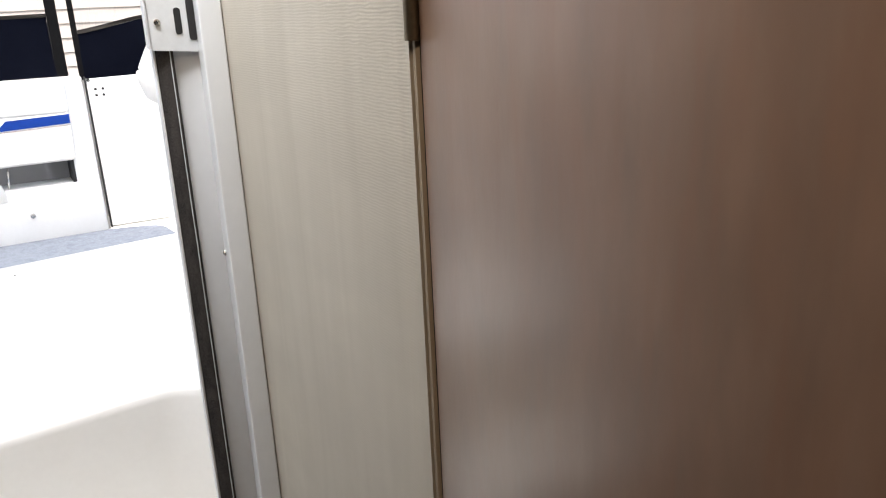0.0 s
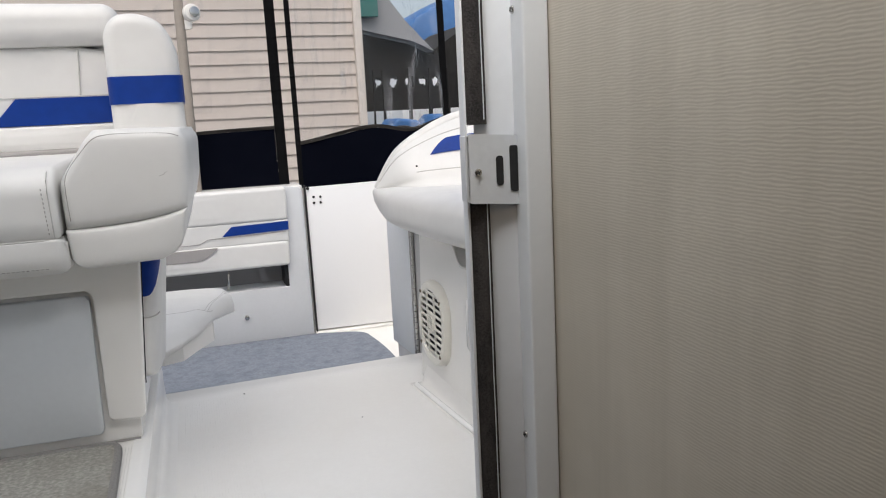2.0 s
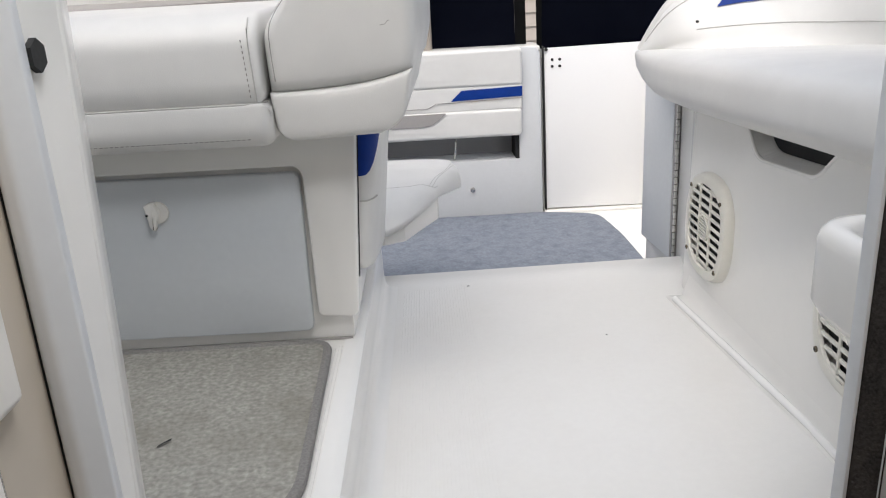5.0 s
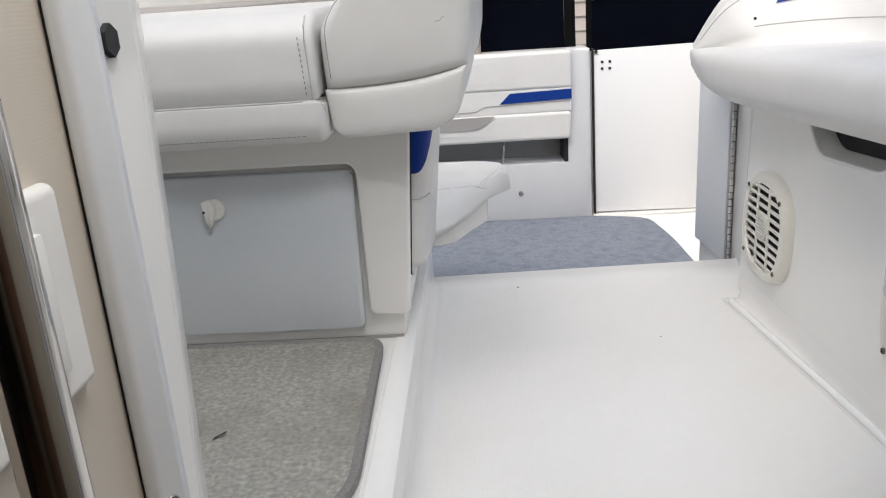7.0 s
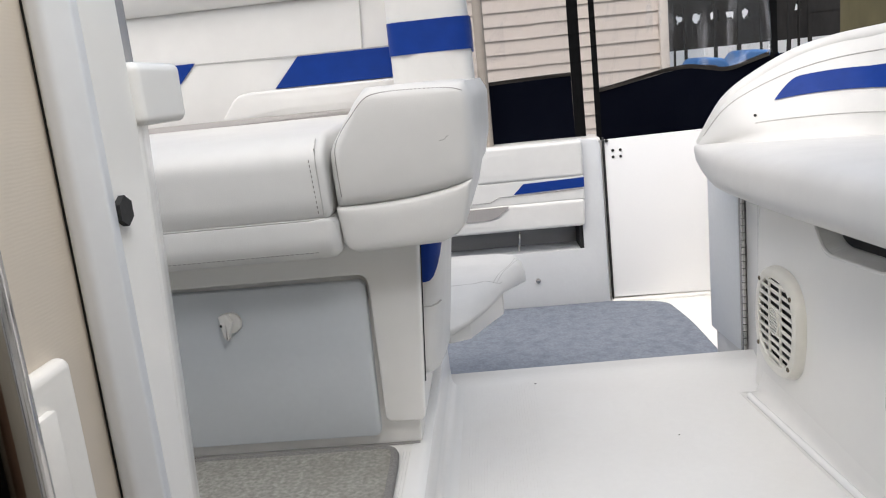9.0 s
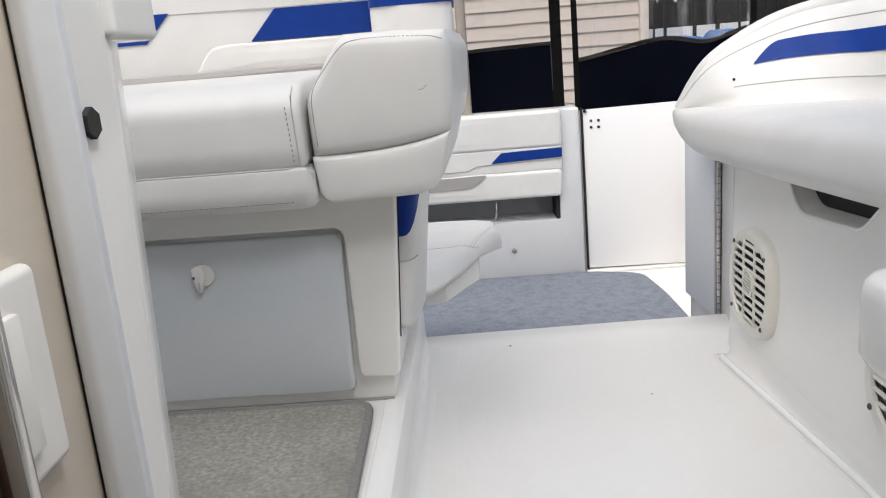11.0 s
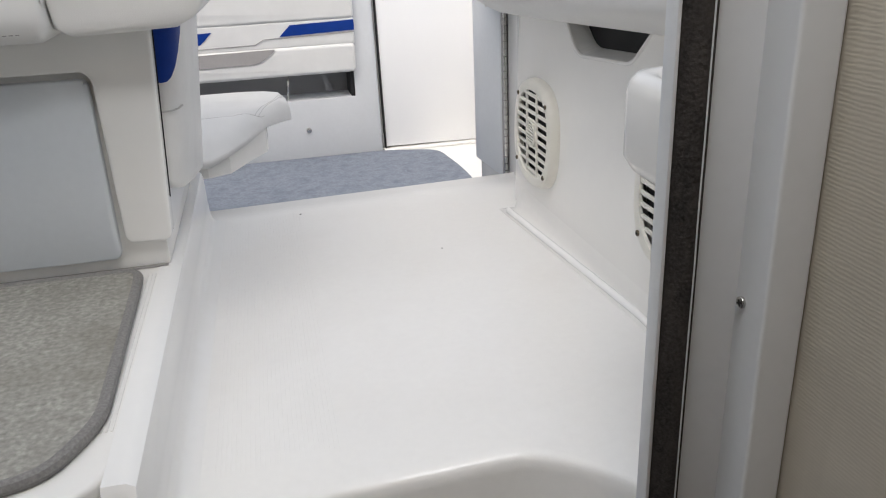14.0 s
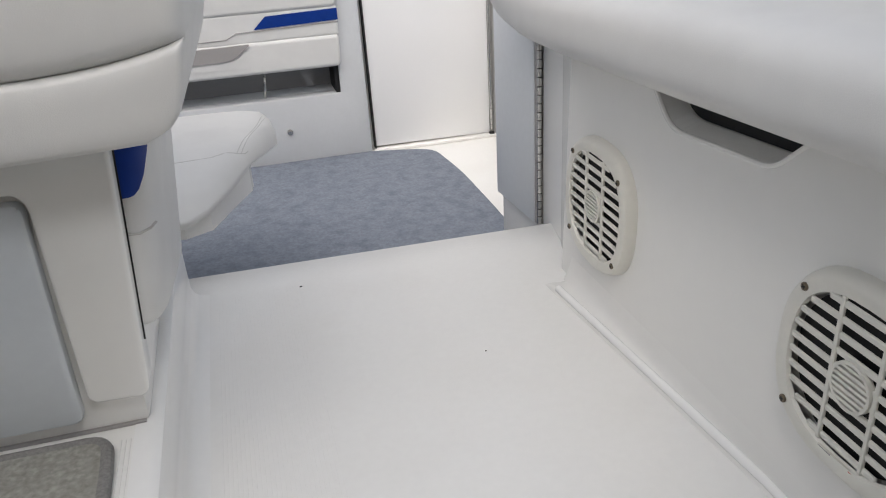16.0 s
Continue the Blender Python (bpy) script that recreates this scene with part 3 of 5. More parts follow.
locker = thing("side_locker", "glossy white locker end with a piano hinge", "locker")
part("locker_door", prism([(0.6255, 2.500), (0.612, 2.685), (0.624, 2.690), (0.640, 2.504)], "z", 0.004, 0.42, 0.002), GEL_COOL, locker, "glossy cool-white locker door")
part("locker_body", prism([(0.626, 2.692), (0.645, 2.505), (1.03, 2.505), (1.03, 2.692)], "z", -0.305, 0.42, 0.004), GEL, locker)
hinge = part("piano_hinge", box(0.6265, 0.6400, 2.4860, 2.4990, 0.006, 0.400), VINYL_GREY, locker, "steel piano hinge")
for i in range(24):
    z = 0.016 + i * 0.0160
    part("knuckle", tube([(0.6305, 2.4855, z - 0.0070), (0.6305, 2.4855, z + 0.0070)], 0.0050, 10), STEEL, hinge)


def superellipse(a, b, n=48, p=2.6):
    return [(math.copysign(abs(math.cos(t)) ** (2 / p), math.cos(t)) * a, math.copysign(abs(math.sin(t)) ** (2 / p), math.sin(t)) * b) for t in [2 * math.pi * i / n for i in range(n)]]


def speaker(cy, cz, sticker):
    """A round loudspeaker with a slatted cover, on the side wall."""
    sp = thing("speaker", "cream plastic marine loudspeaker with slatted oval grille", "loudspeaker", "loudspeakers in the cockpit side")
    a, b = 0.100, 0.094
    x0 = lean(cz)
    rows = []
    for k, dx in ((1.0, 0.0), (0.99, -0.008), (0.955, -0.0155), (0.90, -0.018), (0.80, -0.0165), (0.785, -0.012)):
        rows.append([Vector((x0 + dx + 0.03 * v * b * k, cy + u * a * k, cz + v * b * k)) for u, v in [(p[0], p[1]) for p in superellipse(1, 1)]])
    part("bezel", loft(rows, closed=True), SPEAKER, sp)
    part("cone", disc((x0 - 0.004, cy, cz), (-1, 0, 0), a * 0.80, 0.004, 32), BLACK, sp, "black speaker cone behind the grille")
    n = 10
    for i in range(n):
        z = -b * 0.80 + (i + 0.5) * b * 1.60 / n
        w = a * 0.80 * math.sqrt(max(0.05, 1 - (abs(z) / (b * 0.82)) ** 2.6))
        bm = box(x0 - 0.0155, x0 - 0.0115, cy - w, cy + w, cz + z - 0.0032, cz + z + 0.0032, 0.0012, 1)
        part("slat", bm, SPEAKER, sp)
    for dy in (-0.026, 0.026):
        part("grille_bar", box(x0 - 0.0165, x0 - 0.0125, cy + dy - 0.0025, cy + dy + 0.0025, cz - b * 0.79, cz + b * 0.79, 0.001, 1), SPEAKER, sp)
    part("tweeter_ring", loft([[Vector((x0 + dx, cy + math.cos(t) * rr, cz + math.sin(t) * rr)) for t in [2 * math.pi * i / 24 for i in range(24)]] for rr, dx in ((0.0235, -0.012), (0.0235, -0.0185), (0.0205, -0.0185), (0.0205, -0.012))], closed=True), SPEAKER, sp)
    part("tweeter_back", disc((x0 - 0.0125, cy, cz), (-1, 0, 0), 0.0205, 0.002, 24), BLACK, sp)
    for i in range(7):
        z = -0.0165 + i * 0.0055
        w = math.sqrt(0.0208 ** 2 - z * z)
        part("tweeter_slat", box(x0 - 0.018, x0 - 0.014, cy - w, cy + w, cz + z - 0.0014, cz + z + 0.0014), SPEAKER, sp)
    for dy in (-1, 1):
        for dz in (-1, 1):
            screw(sp, (x0 - 0.0182 + 0.03 * dz * 0.0605, cy + dy * 0.0715, cz + dz * 0.0605), (-1, 0, 0), 0.0042, BRASS)
    if sticker:
        bar = part("sticker", box(x0 - 0.0185, x0 - 0.017, cy - 0.024, cy + 0.022, cz - 0.083, cz - 0.074), LABEL, sp, "small printed sticker")
        part("printed_bar", box(x0 - 0.019, x0 - 0.0184, cy + 0.004, cy + 0.020, cz - 0.082, cz - 0.075), VINYL_GREY, bar)
        part("printed_mark", box(x0 - 0.019, x0 - 0.0184, cy - 0.022, cy - 0.018, cz - 0.082, cz - 0.075), RED, bar)
    return sp


speaker(2.113, 0.202, False)
speaker(1.611, 0.234, True)


# ---- lounge above the side wall ----
def along(ctrl, t):
    """A smooth line through control points, t from 0 to 1."""
    pts = [Vector(p) for p in ctrl]
    s = t * (len(pts) - 1)
    i = min(int(s), len(pts) - 2)
    f = s - i
    p0, p1, p2, p3 = pts[max(i - 1, 0)], pts[i], pts[i + 1], pts[min(i + 2, len(pts) - 1)]
    return 0.5 * ((2 * p1) + (p2 - p0) * f + (2 * p0 - 5 * p1 + 4 * p2 - p3) * f * f + (3 * p1 - p0 - 3 * p2 + p3) * f ** 3)


lounge = thing("lounge_seat", "white vinyl lounge seat with a blue stripe on its curved back", "seat")
SEAT_LINE = [(0.560, 2.470, 0.474), (0.62, 2.385, 0.500), (0.70, 2.33, 0.506), (0.80, 2.25, 0.512), (0.86, 2.12, 0.516), (0.90, 1.80, 0.522), (0.92, 1.0, 0.53)]
RIM_LINE = [(0.553, 2.512, 0.478), (0.598, 2.478, 0.566), (0.675, 2.465, 0.620), (0.75, 2.44, 0.654), (0.83, 2.36, 0.672), (0.90, 2.10, 0.682), (0.95, 1.0, 0.69)]


def back_at(u, v):
    p = along(SEAT_LINE, u).lerp(along(RIM_LINE, u), v)
    inward = Vector((-1, -0.5, 0)).normalized()
    return p + inward * 0.016 * math.sin(math.pi * min(1, max(0, v))) ** 0.7


NU, NV = 48, 18
part("backrest", loft([[back_at(i / NU, -0.35 + 1.35 * j / NV) for j in range(NV + 1)] for i in range(NU + 1)]), VINYL, lounge)
rim_pts = [along(RIM_LINE, i / 60) for i in range(61)]
part("rim_roll", tube([p + Vector((0.008, 0.006, -0.004)) for p in rim_pts], 0.017, 12), VINYL, lounge, "rolled vinyl rim")
part("back_shell", loft([[p + Vector((0.02, 0.018, 0)), p + Vector((0.05, 0.022, -0.10)), Vector((p.x + 0.06, p.y + 0.012, 0.40))] for p in rim_pts]), GEL, lounge, "moulded shell behind the backrest")
stripe_rows = []
for i in range(40):
    u = 0.325 + (0.79 - 0.325) * i / 39
    cut = max(0, 1 - i / 9.0) ** 1.5
    fall = 0.11 * min(1.0, (u - 0.325) / 0.30)
    v0, v1 = 0.50 - fall, 0.50 - fall + 0.25 * (1 - cut)
    stripe_rows.append([back_at(u, v0 + (v1 - v0) * k / 5) + Vector((-0.0022, -0.001, 0.0006)) for k in range(6)])
part("blue_stripe", loft(stripe_rows), VINYL_BLUE, lounge, "blue vinyl stripe")
part("seam", tube([back_at(0.05 + 0.95 * i / 40, 0.80) + Vector((-0.0006, 0, 0)) for i in range(41)], 0.0014, 6), SEAM_PALE, lounge)
part("lower_seam", tube([back_at(0.22 + 0.78 * i / 40, 0.22 - 0.09 * min(1.0, i / 18)) + Vector((-0.0006, 0, 0)) for i in range(41)], 0.0012, 6), SEAM_PALE, lounge)
inset_rows = [[back_at(0.72 + 0.28 * i / 30, 0.125 - 0.23 * min(1.0, (i + 0.5) / 2.5) * k / 4) + Vector((-0.0020, -0.001, 0.0006)) for k in range(5)] for i in range(31)]
part("grey_inset", loft(inset_rows), VINYL_GREY, lounge, "grey vinyl inset above the seat")
part("snap", disc(back_at(0.24, 0.36) + Vector((-0.001, -0.001, 0)), (-1, -0.5, 0.2), 0.0026, 0.003, 12), GAP, lounge, "small dark snap stud")
LIP = [(0.650, 0.426), (0.592, 0.426), (0.556, 0.430), (0.524, 0.446), (0.507, 0.462), (0.507, 0.488), (0.514, 0.508), (0.530, 0.521), (0.56, 0.527), (0.60, 0.529), (0.75, 0.529), (0.95, 0.529)]
lip_ctrl = [(x, z, 0) for x, z in LIP]
LIP = [tuple(along(lip_ctrl, i / 44).xy) for i in range(45)]
lip_rows = []
for y, out, up in ((1.0, 0, 0), (1.3, 0, 0), (1.6, 0, 0), (1.9, 0, 0), (2.15, 0.002, 0), (2.30, 0.006, 0), (2.39, 0.014, 0.003), (2.45, 0.020, 0.008), (2.49, 0.026, 0.018), (2.515, 0.036, 0.036), (2.533, 0.052, 0.062), (2.54, 0.066, 0.09)):
    zc = 0.498
    lip_rows.append([Vector((min(x + out * min(2.2, max(0.5, 1 + 24 * (zc - z))), 0.95), y, zc + (z - zc) * (1 - up / 0.1) - 0.052 * (y - 1.55) + (max(0.0, y - 2.42) * 0.14 if z > zc else 0.0))) for x, z in LIP])
part("seat_cushion", loft(lip_rows), VINYL, lounge, "rolled front edge of the seat cushion")

# ---- cup holder pod by the doorway ----
pod = thing("cup_holder", "cream moulded cup holder pod on the bulkhead", "cup holder")
tray_rows = []
for inset, z in ((0.014, 0.349), (0.005, 0.354), (0.0, 0.364), (0.0, 0.417), (0.002, 0.426), (0.006, 0.4315), (0.012, 0.4330), (0.018, 0.4315), (0.022, 0.4260), (0.025, 0.4130)):
    tray_rows.append([Vector((x, y, z)) for x, y in rounded([(0.405 + inset, 1.286), (0.405 + inset, 1.434 - inset), (0.580 - inset * 0.3, 1.434 - inset), (0.580 - inset * 0.3, 1.286)], [0.004, 0.042, 0.02, 0.004], 8)])
part("tray", loft(tray_rows, closed=True, caps=True), GEL, pod)
part("tray_floor", prism(rounded([(0.429, 1.290), (0.429, 1.410), (0.574, 1.410), (0.574, 1.290)], [0.004, 0.036, 0.01, 0.004]), "z", 0.4125, 0.4145), DOOR_GREY, pod, "pale grey recessed tray floor")
part("bracket", prism(rounded([(0.424, 0.372), (0.432, 0.345), (0.464, 0.272), (0.492, 0.222), (0.545, 0.135), (0.573, 0.11), (0.573, 0.372)], 0.02), "y", 1.285, 1.418, 0.012, 3), GEL, pod)

# ---- helm seat ----
helm = thing("helm_seat", "white vinyl double helm seat on a moulded locker base", "seat")
part("base", prism([(-1.2, 0.1005), (-0.048, 0.1005), (-0.044, 0.45), (-1.2, 0.45)], "y", 1.957, 2.47, 0.006), GEL, helm, "cream moulded seat base")
part("face_frame", prism([(-1.2, 0.394), (-0.112, 0.391), (-0.104, 0.383), (-0.102, 0.372), (-0.1005, 0.156), (-0.094, 0.148), (-0.044, 0.146), (-0.037, 0.153), (-0.016, 0.462), (-1.2, 0.462)], "y", 1.936, 1.98, 0.005, 3), GEL, helm, "moulded frame above and beside the locker door")
part("column_side", prism([(-0.060, 0.150), (-0.0385, 0.150), (-0.018, 0.460), (-0.060, 0.460)], "y", 1.975, 2.46), GEL, helm)
# grey strip that paints the shadow line under the base
part("plinth_seal", box(-1.2, -0.052, 1.953, 1.958, 0.1006, 0.1035), VINYL_GREY, helm)
ldoor = part("locker_door", prism(rounded([(-0.80, 0.128), (-0.1105, 0.124), (-0.1075, 0.381), (-0.80, 0.387)], 0.012), "y", 1.940, 1.958, 0.004, 2), DOOR_GREY, helm, "pale blue-grey locker door")
latch = part("latch", disc((-0.322, 1.937, 0.333), (0, -1, 0), 0.0165, 0.008, 24, 0.002), SWITCH, ldoor, "white turn latch")
part("latch_tab", prism(rounded([(-0.338, 0.348), (-0.324, 0.352), (-0.317, 0.336), (-0.3260, 0.307), (-0.333, 0.313)], 0.004), "y", 1.922, 1.936, 0.003, 2), SWITCH, ldoor)
part("latch_screw", disc((-0.334, 1.9222, 0.333), (0, -1, 0), 0.002, 0.001, 10), GAP, ldoor)

part("seat_cushion", softprism(rounded([(2.30, 0.4985), (1.838, 0.4985), (1.830, 0.520), (1.834, 0.590), (1.872, 0.614), (2.30, 0.622)], [0.01, 0.006, 0.03, 0.030, 0.03, 0.02]), "x", -1.15, -0.1235, 0.009, 0.003), VINYL, helm)
part("cushion_band", softprism(rounded([(2.28, 0.440), (1.844, 0.440), (1.830, 0.462), (1.832, 0.4995), (2.28, 0.4995)], [0.01, 0.016, 0.02, 0.005, 0.01]), "x", -1.15, -0.1165, 0.016, 0.002), VINYL, helm, "lower boxing band of the cushion")
part("band_stitching", stitches((-1.0, 1.8365, 0.4525), (-0.140, 1.8365, 0.4525)), SEAM, helm)
part("piping", tube([(-1.1, 1.8335, 0.4990), (-0.150, 1.8335, 0.4990), (-0.132, 1.838, 0.4990), (-0.124, 1.86, 0.4990)], 0.0016, 6), SEAM_PALE, helm)
part("edge_stitching", stitches((-0.1385, 1.8300, 0.506), (-0.1435, 1.8320, 0.584), length=0.0035, width=0.001), SEAM, helm)
part("edge_seam", tube([(-0.1315, 1.8318, 0.502), (-0.1325, 1.8306, 0.53), (-0.1345, 1.8322, 0.575), (-0.1350, 1.8380, 0.594), (-0.1350, 1.856, 0.6065)], 0.0009, 6), SEAM_PALE, helm)
def flared(bm, amount):
    """Widens the outer side of a padded block towards its back."""
    for v in bm.verts:
        if v.co.x > 0:
            v.co.x += amount * min(1.0, v.co.x / 0.08) * min(1.0, max(0.0, (v.co.y - 1.852) / 0.40))
    return bm


def bolster_seam(s_):
    return 0.5080 + 0.003 * s_ + 0.019 * s_ ** 3


bolster = flared(padded(line_through((0, -0.1175), (0.30, -0.1195), (0.50, -0.1190), (0.94, -0.072), (1.0, -0.058)), line_through((0, 0.072), (0.3, 0.079), (0.85, 0.082), (1.0, 0.072)), bolster_seam, lambda s_: 0.668 - 0.004 * s_ ** 4, 1.8490, 2.26, 0.017, 0.006), 0.024)
bolster_tree = BVHTree.FromBMesh(bolster)
part("side_bolster", bolster, VINYL, helm, "padded side bolster with a small scuff")
part("lower_bolster", flared(padded(line_through((0, -0.090), (0.08, -0.106), (0.22, -0.113), (1, -0.1185)), line_through((0, 0.022), (0.10, 0.046), (0.3, 0.060), (1, 0.072)), lambda s_: 0.444 + 0.004 * s_, lambda s_: bolster_seam(s_) + 0.0015, 1.8495, 2.26, 0.006, 0.005), 0.020), VINYL, helm)


def on_bolster(x, z):
    hit = bolster_tree.ray_cast(Vector((x, 1.7, z)), Vector((0, 1, 0)))[0]
    return hit if hit else Vector((x, 1.8505, z))


arc = [Vector((x, 0, z)) for x, z in ((-0.1080, 0.526), (-0.1095, 0.56), (-0.1090, 0.590), (-0.101, 0.609), (-0.084, 0.630), (-0.062, 0.653), (-0.04, 0.6595), (0.0, 0.6600), (0.05, 0.6575), (0.070, 0.652))]
st = bmesh.new()
for k in range(84):
    p, q = along(arc, k / 84), along(arc, min(1, k / 84 + 0.01))
    p, q = on_bolster(p.x, p.z), on_bolster(q.x, q.z)
    bmesh.ops.create_cube(st, size=1.0, matrix=Matrix.Translation(p) @ (q - p).normalized().to_track_quat("X", "Z").to_matrix().to_4x4() @ Matrix.Diagonal((0.0028, 0.0011, 0.0011, 1)))
part("bolster_stitching", st, SEAM, helm)
sc = bmesh.new()
for a, b in (((0.034, 0.5890), (0.041, 0.5900)), ((0.041, 0.5900), (0.0435, 0.5930)), ((0.043, 0.5935), (0.047, 0.5945))):
    dx, dz = b[0] - a[0], b[1] - a[1]
    at = on_bolster((a[0] + b[0]) / 2, (a[1] + b[1]) / 2)
    bmesh.ops.create_cube(sc, size=1.0, matrix=Matrix.Translation(at) @ Matrix.Rotation(-math.atan2(dz, dx), 4, "Y") @ Matrix.Diagonal((math.hypot(dx, dz), 0.0008, 0.0008, 1)))
part("scuff", sc, VINYL_GREY, helm, "small scuff in the vinyl")
# wrap-round end of the backrest, with its blue band
wrap = rounded([(-0.049, 0.62), (0.086, 0.62), (0.082, 0.82), (0.055, 0.87), (0.01, 0.885), (-0.03, 0.88), (-0.050, 0.85)], [0.01, 0.01, 0.06, 0.03, 0.03, 0.03, 0.03])
part("wrap_end", softprism(wrap, "y", 2.105, 2.34, 0.022, 0.004), VINYL, helm, "rounded end of the backrest")
part("blue_band", prism(rounded([(-0.0515, 2.1005), (0.0875, 2.1005), (0.0875, 2.345), (-0.0515, 2.345)], 0.03), "z", 0.713, 0.765), VINYL_BLUE, helm, "blue vinyl band")
part("backrest", softprism(rounded([(-1.2, 0.60), (-0.045, 0.60), (-0.045, 0.83), (-0.14, 0.845), (-1.2, 0.845)], 0.02), "y", 2.30, 2.42, 0.02, 0.004), VINYL, helm)
part("backrest_roll", soft(-1.2, -0.03, 2.27, 2.43, 0.842, 0.925, 0.032, 0.004, 8), VINYL, helm, "padded top roll")
part("back_stripe", prism([(-0.293, 0.682), (-0.045, 0.682), (-0.045, 0.737), (-0.243, 0.737)], "y", 2.2925, 2.302), VINYL_BLUE, helm, "blue vinyl stripe")
part("back_stripe", prism([(-1.2, 0.69), (-0.490, 0.692), (-0.441, 0.744), (-1.2, 0.744)], "y", 2.2925, 2.302), VINYL_BLUE, helm, "blue vinyl stripe")
part("lumbar_panel", softprism(rounded([(-0.405, 0.628), (-0.045, 0.628), (-0.045, 0.680), (-0.340, 0.680), (-0.370, 0.676)], [0.004, 0.004, 0.004, 0.004, 0.02]), "y", 2.284, 2.312, 0.006, 0.002), VINYL, helm)
part("seam", tube([(-1.0, 2.2965, 0.742), (-0.46, 2.2955, 0.742), (-0.243, 2.2955, 0.739), (-0.045, 2.2965, 0.739)], 0.0013, 6), SEAM_PALE, helm)
part("seam", tube([(-0.120, 2.2965, 0.738), (-0.114, 2.2965, 0.835)], 0.0013, 6), SEAM_PALE, helm)
part("welt", prism(rounded([(-1.15, 0.604), (-0.05, 0.604), (-0.05, 0.632), (-1.15, 0.632)], 0.004), "y", 2.27, 2.30, 0.004), VINYL_GREY, helm, "grey welt below the backrest")

# ---- aft-facing jump seat on the back of the helm seat ----
jump = thing("jump_seat", "white vinyl aft-facing jump seat with blue corner", "seat")
pad_rows, blue_rows = [], []
for y, cut, z0, zb in ((1.960, 0.024, 0.236, 0.366), (1.962, 0.019, 0.226, 0.367), (1.966, 0.0145, 0.219, 0.372), (1.973, 0.010, 0.214, 0.384), (1.982, 0.0065, 0.210, 0.404), (1.994, 0.004, 0.206, 0.43), (2.008, 0.002, 0.202, 0.46), (2.03, 0.0, 0.196, 0.46), (2.15, 0.0, 0.172, 0.46), (2.285, 0.0, 0.150, 0.46), (2.30, 0.006, 0.152, 0.46)):
    lower, upper = -0.012 - cut, 0.022 - cut
    ring = rounded([(-0.040, z0), (lower, z0), (upper, 0.455), (-0.040, 0.455)], [0.004, 0.016, 0.003, 0.003], 4)
    pad_rows.append([Vector((x, y, z)) for x, z in ring])
    if zb < 0.45:
        edge = lower + (upper - lower) * (zb - z0) / (0.455 - z0)
        blue_rows.append([Vector((edge + 0.0008, y - 0.0010, zb)), Vector((upper + 0.0010, y - 0.0010, 0.455))])
# dark strip that paints the shaded gap between column and pad
part("pad_backing", prism([(-0.036, 0.205), (-0.0318, 0.205), (-0.0152, 0.448), (-0.019, 0.448)], "y", 1.9575, 1.9588), GAP, jump, "dark strip painting the shaded gap beside the pad")
part("side_pad", loft(pad_rows, closed=True, caps=True), VINYL, jump)
near = blue_rows[0]
blue_rows.insert(0, [Vector((-0.038, near[0].y, near[0].z)), Vector((-0.038, near[0].y, 0.455))])
part("blue_corner", loft(blue_rows), VINYL_BLUE, jump, "blue vinyl corner")
part("pad_seam", tube([(-0.030, 1.9595, 0.327), (-0.012, 1.9595, 0.3265), (-0.002, 1.9665, 0.328), (0.004, 1.974, 0.331)], 0.0014, 6), SEAM_PALE, jump)
SECTIONS = [
    (-0.60, (2.545, 0.080), (2.54, 0.095), (2.60, 0.134), (2.72, 0.164), (3.12, 0.140), (3.12, 0.06)),
    (-0.02, (2.545, 0.080), (2.54, 0.095), (2.60, 0.134), (2.72, 0.164), (3.12, 0.140), (3.12, 0.06)),
    (0.018, (2.565, 0.095), (2.56, 0.106), (2.61, 0.138), (2.72, 0.164), (3.12, 0.140), (3.12, 0.06)),
    (0.060, (2.64, 0.103), (2.638, 0.113), (2.67, 0.138), (2.74, 0.161), (3.12, 0.139), (3.12, 0.06)),
    (0.106, (2.79, 0.104), (2.785, 0.112), (2.795, 0.130), (2.83, 0.148), (3.12, 0.137), (3.12, 0.06)),
    (0.145, (2.90, 0.090), (2.90, 0.10), (2.91, 0.120), (2.94, 0.140), (3.10, 0.135), (3.10, 0.055)),
    (0.165, (2.985, 0.075), (2.985, 0.083), (2.99, 0.097), (3.01, 0.115), (3.09, 0.118), (3.09, 0.055)),
    (0.174, (3.03, 0.066), (3.03, 0.07), (3.035, 0.08), (3.05, 0.088), (3.08, 0.09), (3.08, 0.06)),
]
jump_rows = []
for x, *pts in SECTIONS:
    ring = rounded(pts, [0.006, 0.010, 0.05, 0.05, 0.02, 0.02], 4)
    jump_rows.append([Vector((x, y, z)) for y, z in ring])
pad_bm = loft(jump_rows, closed=True, caps=True)
pad_tree = BVHTree.FromBMesh(pad_bm)
part("seat_pad", pad_bm, VINYL, jump, "folding seat pad")
shell_rows = [[Vector((x, y0, zb)), Vector((x, 3.06, zb)), Vector((x, 3.06, zt)), Vector((x, y0, zt))] for x, y0, zb, zt in ((-0.5, 2.57, 0.050, 0.09), (-0.03, 2.57, 0.052, 0.09), (0.018, 2.60, 0.050, 0.10), (0.06, 2.71, 0.045, 0.11), (0.100, 2.82, 0.036, 0.11), (0.104, 2.84, 0.040, 0.11))]
part("pad_shell", loft(shell_rows, closed=True, caps=True), GEL, jump, "moulded shell under the pad", smooth=False)


def on_pad(x, y):
    hit = pad_tree.ray_cast(Vector((x, y, 0.5)), Vector((0, 0, -1)))[0]
    return hit if hit else Vector((x, y, 0.12))


